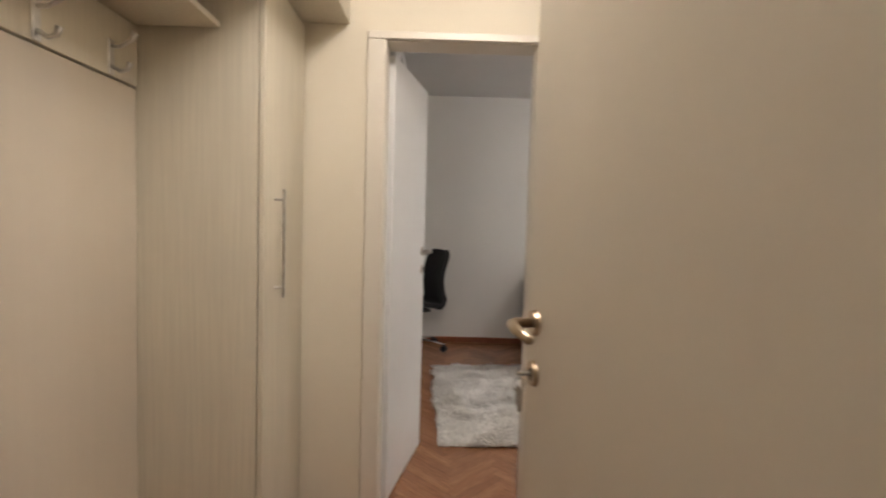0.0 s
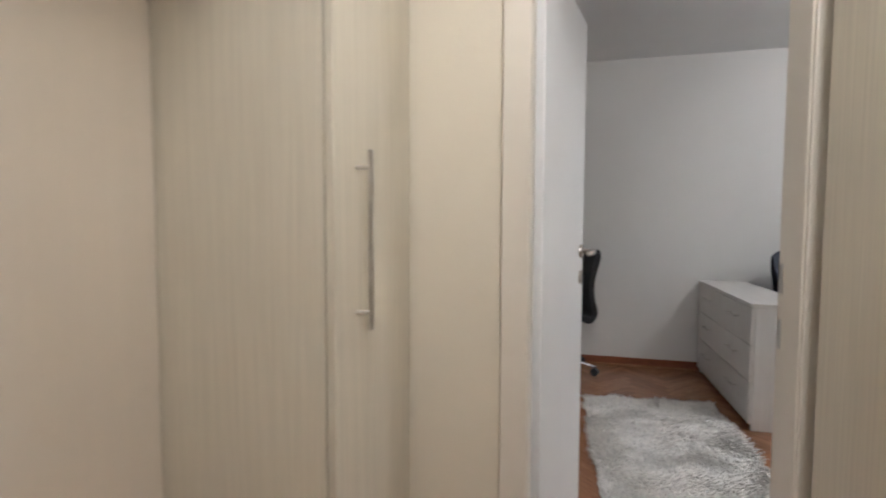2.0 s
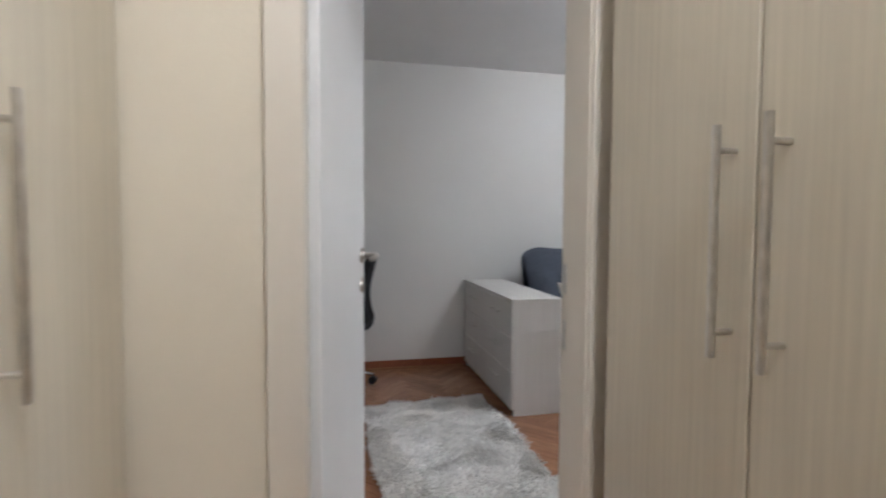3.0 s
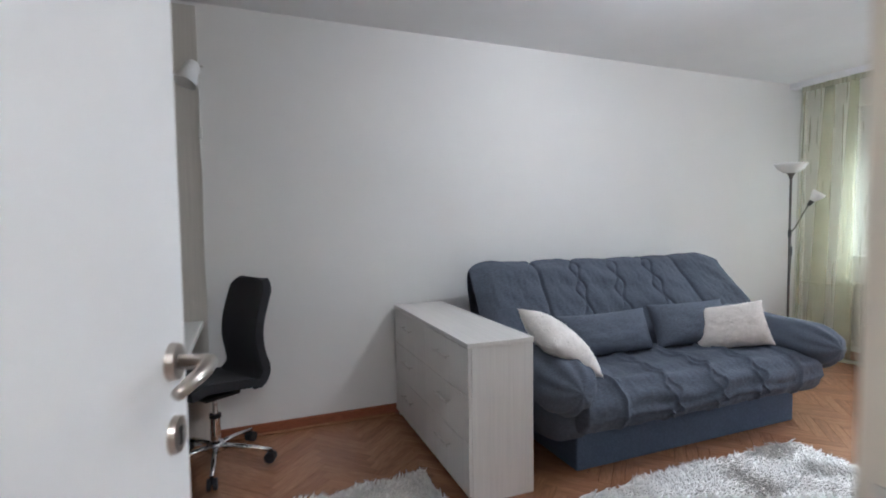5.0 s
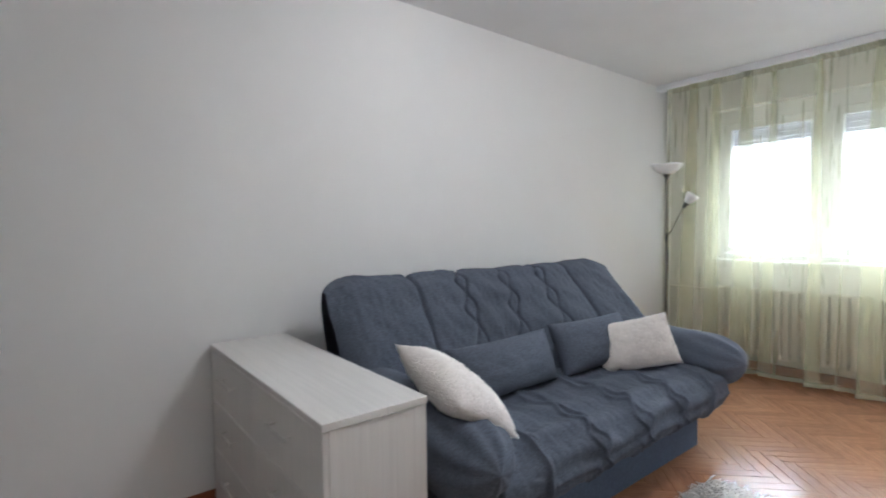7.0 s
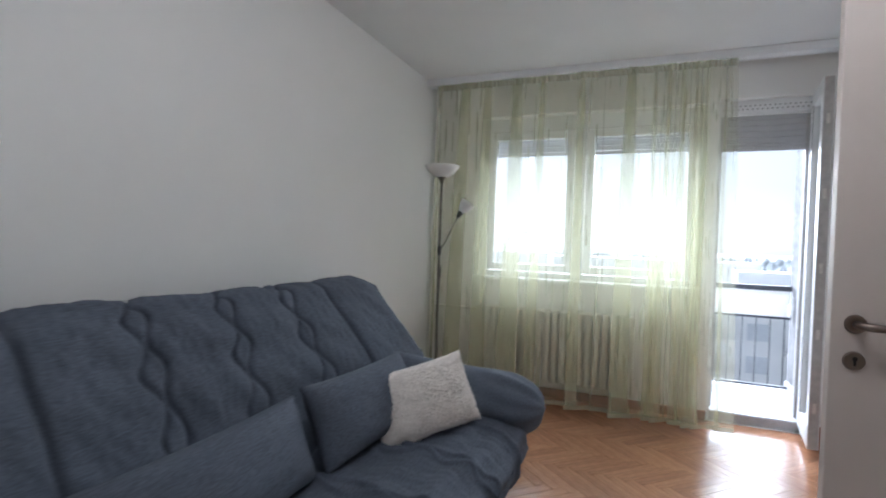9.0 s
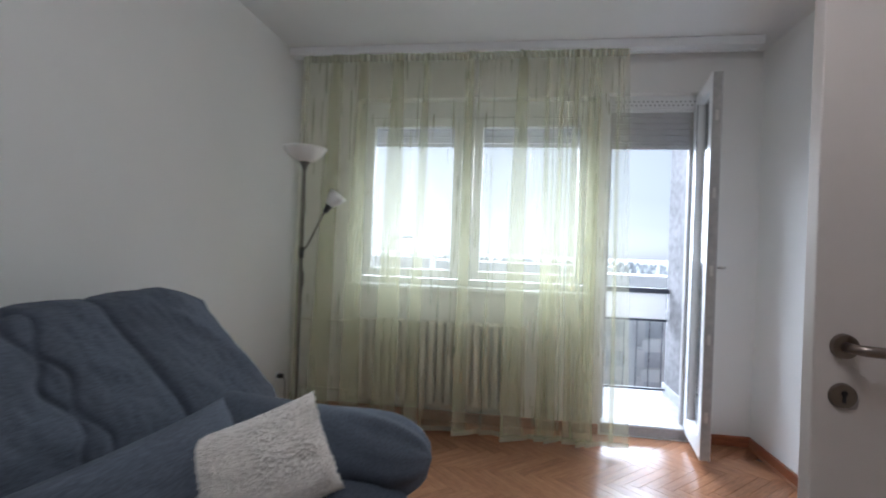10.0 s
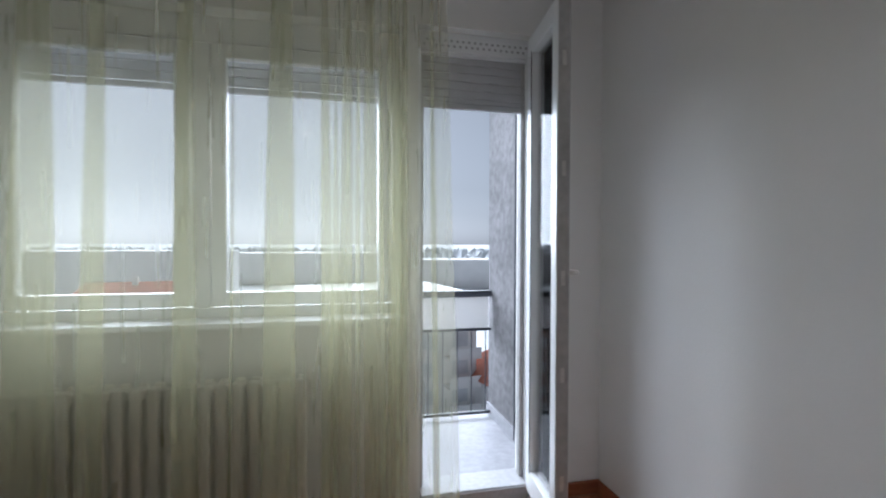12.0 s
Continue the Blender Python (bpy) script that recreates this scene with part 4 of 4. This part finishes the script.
# ---- room: lamps ----
cl = thing("ceiling_light", "white three-shade ceiling light, lit", "ceiling light", pose(-3.1, -1.72, 0))
part("plate", lathe([(0.001, H - 0.03), (0.07, H - 0.03), (0.08, H - 0.012), (0.08, H)], 28), WHITEGLOSS, cl, smooth=True)
for k in range(3):
    a = math.radians(100 + 120 * k)
    c, s = math.cos(a), math.sin(a)
    ar = part("arm", tube([(0, 0, H - 0.02), (0.08 * c, 0.08 * s, H - 0.05), (0.17 * c, 0.17 * s, H - 0.06)], 0.008, 8), STEEL, cl)
    bm = lathe([(0.02, 0.0), (0.045, -0.02), (0.055, -0.06), (0.045, -0.10), (0.02, -0.118), (0.001, -0.12)], 20, (0.18 * c, 0.18 * s, H - 0.05))
    part("shade", bm, LITGLASS, ar, "lit opal glass shade", smooth=True)
wl = thing("wall_lamp", "white metal spotlight on the niche panel, unlit", "wall lamp", pose(-5.39, -0.022, 2.165))
part("mount", cyl((0, 0, 0.03), (0, -0.03, 0.03), 0.03, n=20), WHITEGLOSS, wl)
part("bracket", tube([(0, -0.03, 0.03), (0, -0.07, 0.035), (0, -0.09, 0.02)], 0.006, 8), STEEL, wl)
part("knob", cyl((0.02, -0.09, 0.03), (0.05, -0.09, 0.03), 0.007, n=10), STEEL, wl)
bm = lathe([(0.001, 0.0), (0.028, 0.0), (0.037, -0.016), (0.043, -0.052), (0.064, -0.135), (0.061, -0.135), (0.036, -0.045)], 26)
bmesh.ops.transform(bm, matrix=Matrix.Translation((0.005, -0.09, 0.045)) @ Vector((0.35, 0.25, 0.9)).to_track_quat("Z", "Y").to_matrix().to_4x4(), verts=bm.verts)
part("shade", bm, WHITEGLOSS, wl, "white flared metal shade", smooth=True)
part("cable", tube([(0.01, -0.03, 0.0), (0.022, -0.012, -0.15), (0.012, -0.008, -0.34), (0.02, -0.008, -0.6), (0.012, -0.008, -1.0), (0.02, -0.008, -1.36)], 0.003, 6), CABLE, wl)
part("switch", box((0.008, -0.022, -0.36), (0.028, -0.006, -0.29), 0.005, 2), CABLE, wl)

# ---- outside ----
GZ = -19.0
setting("ground", box((0.5, -3000, GZ - 1), (3500, 3000, GZ)), CITY, "city ground far below, haze painted into its colour", "ground")


def block(name, label, x, y, w, d, h, mat, turn=0, balconies=True, storeys=6, roof=None):
    b = thing(name, label, "building", pose(x, y, GZ, 0, 0, turn))
    part("wall", box((-w / 2, -d / 2, 0), (w / 2, d / 2, h)), mat, b)
    if roof:
        bm = bmesh.new()
        vs = [bm.verts.new(p) for p in ((-w / 2 - 0.5, -d / 2 - 0.5, h), (w / 2 + 0.5, -d / 2 - 0.5, h), (w / 2 + 0.5, d / 2 + 0.5, h), (-w / 2 - 0.5, d / 2 + 0.5, h), (0, -d / 2 + 2, h + roof), (0, d / 2 - 2, h + roof))]
        for f in ((0, 1, 4), (1, 2, 5, 4), (2, 3, 5), (3, 0, 4, 5), (0, 3, 2, 1)):
            bm.faces.new([vs[i] for i in f])
        part("roof", bm, ROOFTILE, b, "red clay tile roof")
        part("chimney", box((-1.2, -0.5, h + roof * 0.3), (-0.4, 0.4, h + roof + 0.8)), FACADE, b)
    else:
        part("parapet", box((-w / 2 - 0.2, -d / 2 - 0.2, h), (w / 2 + 0.2, d / 2 + 0.2, h + 0.6)), mat, b)
    sh = h / storeys
    n = max(2, int(d / 3.2))
    for s in range(storeys if x < 100 else 0):
        for k in range(n):
            y0 = -d / 2 + d * (k + 0.5) / n
            wi = part("window", box((-w / 2 - 0.03, y0 - 0.75, s * sh + 0.9), (-w / 2 + 0.02, y0 + 0.75, s * sh + 2.2)), HAZEGLASS, b)
            if balconies and k % 2 == 0:
                bal = part("balcony", box((-w / 2 - 1.3, y0 - 1.5, s * sh), (-w / 2, y0 + 1.5, s * sh + 0.15)), mat, b)
                part("balcony_front", box((-w / 2 - 1.35, y0 - 1.5, s * sh), (-w / 2 - 1.25, y0 + 1.5, s * sh + 1.0)), FACADE, bal)
    return b


block("apartment_building", "pale rendered flats with stacked balconies", 46, -6, 14, 16, 15, FACADE, 8)
block("apartment_building", "pale rendered flats with stacked balconies", 52, -42, 14, 30, 18, FACADE, -8)
block("house", "pale house with red hipped tile roof", 40, -21, 11, 12, 8, FACADE, 12, False, 3, 3.2)
block("house", "pale house with red hipped tile roof", 66, 12, 12, 16, 9, FACADE_B, -6, False, 3, 3.4)
block("house", "ochre house with red hipped tile roof", 90, 30, 14, 18, 10, FACADE_B, 9, False, 3, 3.4)
block("apartment_building", "long pale flats in the distance", 150, 60, 20, 70, 17, FACADE, 4, False)
block("apartment_building", "long pale flats in the distance", 210, -75, 20, 80, 12, FACADE, -4, False)
block("apartment_building", "long pale hall in the distance", 260, 10, 30, 120, 14, FACADE, 2, False, 4)
rnd = random.Random(11)
vs, fs = [], []
for _ in range(2600):
    x, y = rnd.uniform(320, 900), rnd.uniform(-700, 900)
    r, h = rnd.uniform(3, 9), rnd.uniform(5, 13)
    i = len(vs)
    for k in range(5):
        a = k * 1.2566 + rnd.uniform(-0.3, 0.3)
        vs.append((x + r * math.cos(a), y + r * math.sin(a), GZ + h * rnd.uniform(0.1, 0.45)))
    vs.append((x + rnd.uniform(-2, 2), y + rnd.uniform(-2, 2), GZ + h))
    fs += [(i + k, i + (k + 1) % 5, i + 5) for k in range(5)]
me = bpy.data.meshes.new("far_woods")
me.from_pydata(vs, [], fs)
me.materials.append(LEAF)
tagged(new("far_woods", me), "distant belt of trees, haze painted into the leaf colour", "woods", "", "stuff")
lp = thing("street_lamp", "tall grey steel street lamp with arched arm", "street lamp", pose(38, 9.5, GZ))
part("mast", tube([(0, 0, 0), (0, 0, 20.2), (0, -0.4, 21.0), (0, -1.4, 21.2)], [0.13, 0.08, 0.07, 0.06], 10), SHUTTER, lp)
part("lantern", box((-0.15, -2.1, 21.1), (0.15, -1.4, 21.25), 0.03), SHUTTER, lp)

# ---- parquet planks ----
PL, PW = 0.36, 0.06
PX0, PX1, PY0, PY1 = -6.1, 0.03, -5.3, 0.1
TURN = radians(45)
ca, sa = math.cos(TURN), math.sin(TURN)
one = bmesh.new()
e, g = 0.0005, 0.0003
vb = [one.verts.new(p) for p in ((-PL / 2 + g, -PW / 2 + g, -0.011), (PL / 2 - g, -PW / 2 + g, -0.011), (PL / 2 - g, PW / 2 - g, -0.011), (-PL / 2 + g, PW / 2 - g, -0.011))]
vt = [one.verts.new(p) for p in ((-PL / 2 + g + e, -PW / 2 + g + e, 0), (PL / 2 - g - e, -PW / 2 + g + e, 0), (PL / 2 - g - e, PW / 2 - g - e, 0), (-PL / 2 + g + e, PW / 2 - g - e, 0))]
one.faces.new(vt)
for k in range(4):
    one.faces.new((vb[k], vb[(k + 1) % 4], vt[(k + 1) % 4], vt[k]))
plank_mesh = bpy.data.meshes.new("plank")
one.to_mesh(plank_mesh)
plank_mesh.materials.append(OAK)
shape = [tuple(v.co) for v in one.verts]
faces = [tuple(p.vertices) for p in plank_mesh.polygons]
one.free()
rest = {0: [], 1: []}
count = 0
for k in range(-260, 260):
    for j in range(-14, 15):
        for kind, (u, v) in enumerate(((k * PW + PL / 2 + j * 2 * PL, k * PW + PW / 2), (k * PW + PL + PW / 2 + j * 2 * PL, k * PW + PW - PL / 2))):
            x, y = -3 + u * ca - v * sa, -2.5 + u * sa + v * ca
            hall, niche = x < -4.12, -3.3 < x < -1.95 and y > -3.9
            if not (PX0 < x < PX1 and PY0 < y < PY1 and (y > -3.22 or hall or niche)):
                continue
            dz = random.uniform(-0.0006, 0.0)
            if -2.0 < x < -0.35 and -2.95 < y < -1.2 and count < 300:
                p = new("plank", plank_mesh)
                p.matrix_world = Matrix.Translation((x, y, dz)) @ Matrix.Rotation(TURN + kind * math.pi / 2, 4, "Z")
                p.parent = floor
                count += 1
            else:
                rest[kind].append((x, y, dz))
for kind, places in rest.items():
    ang = TURN + kind * math.pi / 2
    inv = Matrix.Rotation(-ang, 3, "Z")
    vs, fs = [], []
    for x, y, dz in places:
        o, i = inv @ Vector((x, y, dz)), len(vs)
        vs += [(o.x + a, o.y + b, o.z + c) for a, b, c in shape]
        fs += [tuple(i + q for q in f) for f in faces]
    me = bpy.data.meshes.new("planks")
    me.from_pydata(vs, [], fs)
    me.materials.append(OAK)
    ob = new("planks", me)
    ob.matrix_world = Matrix.Rotation(ang, 4, "Z")
    ob.parent = floor
    ob["kind"] = "stuff"
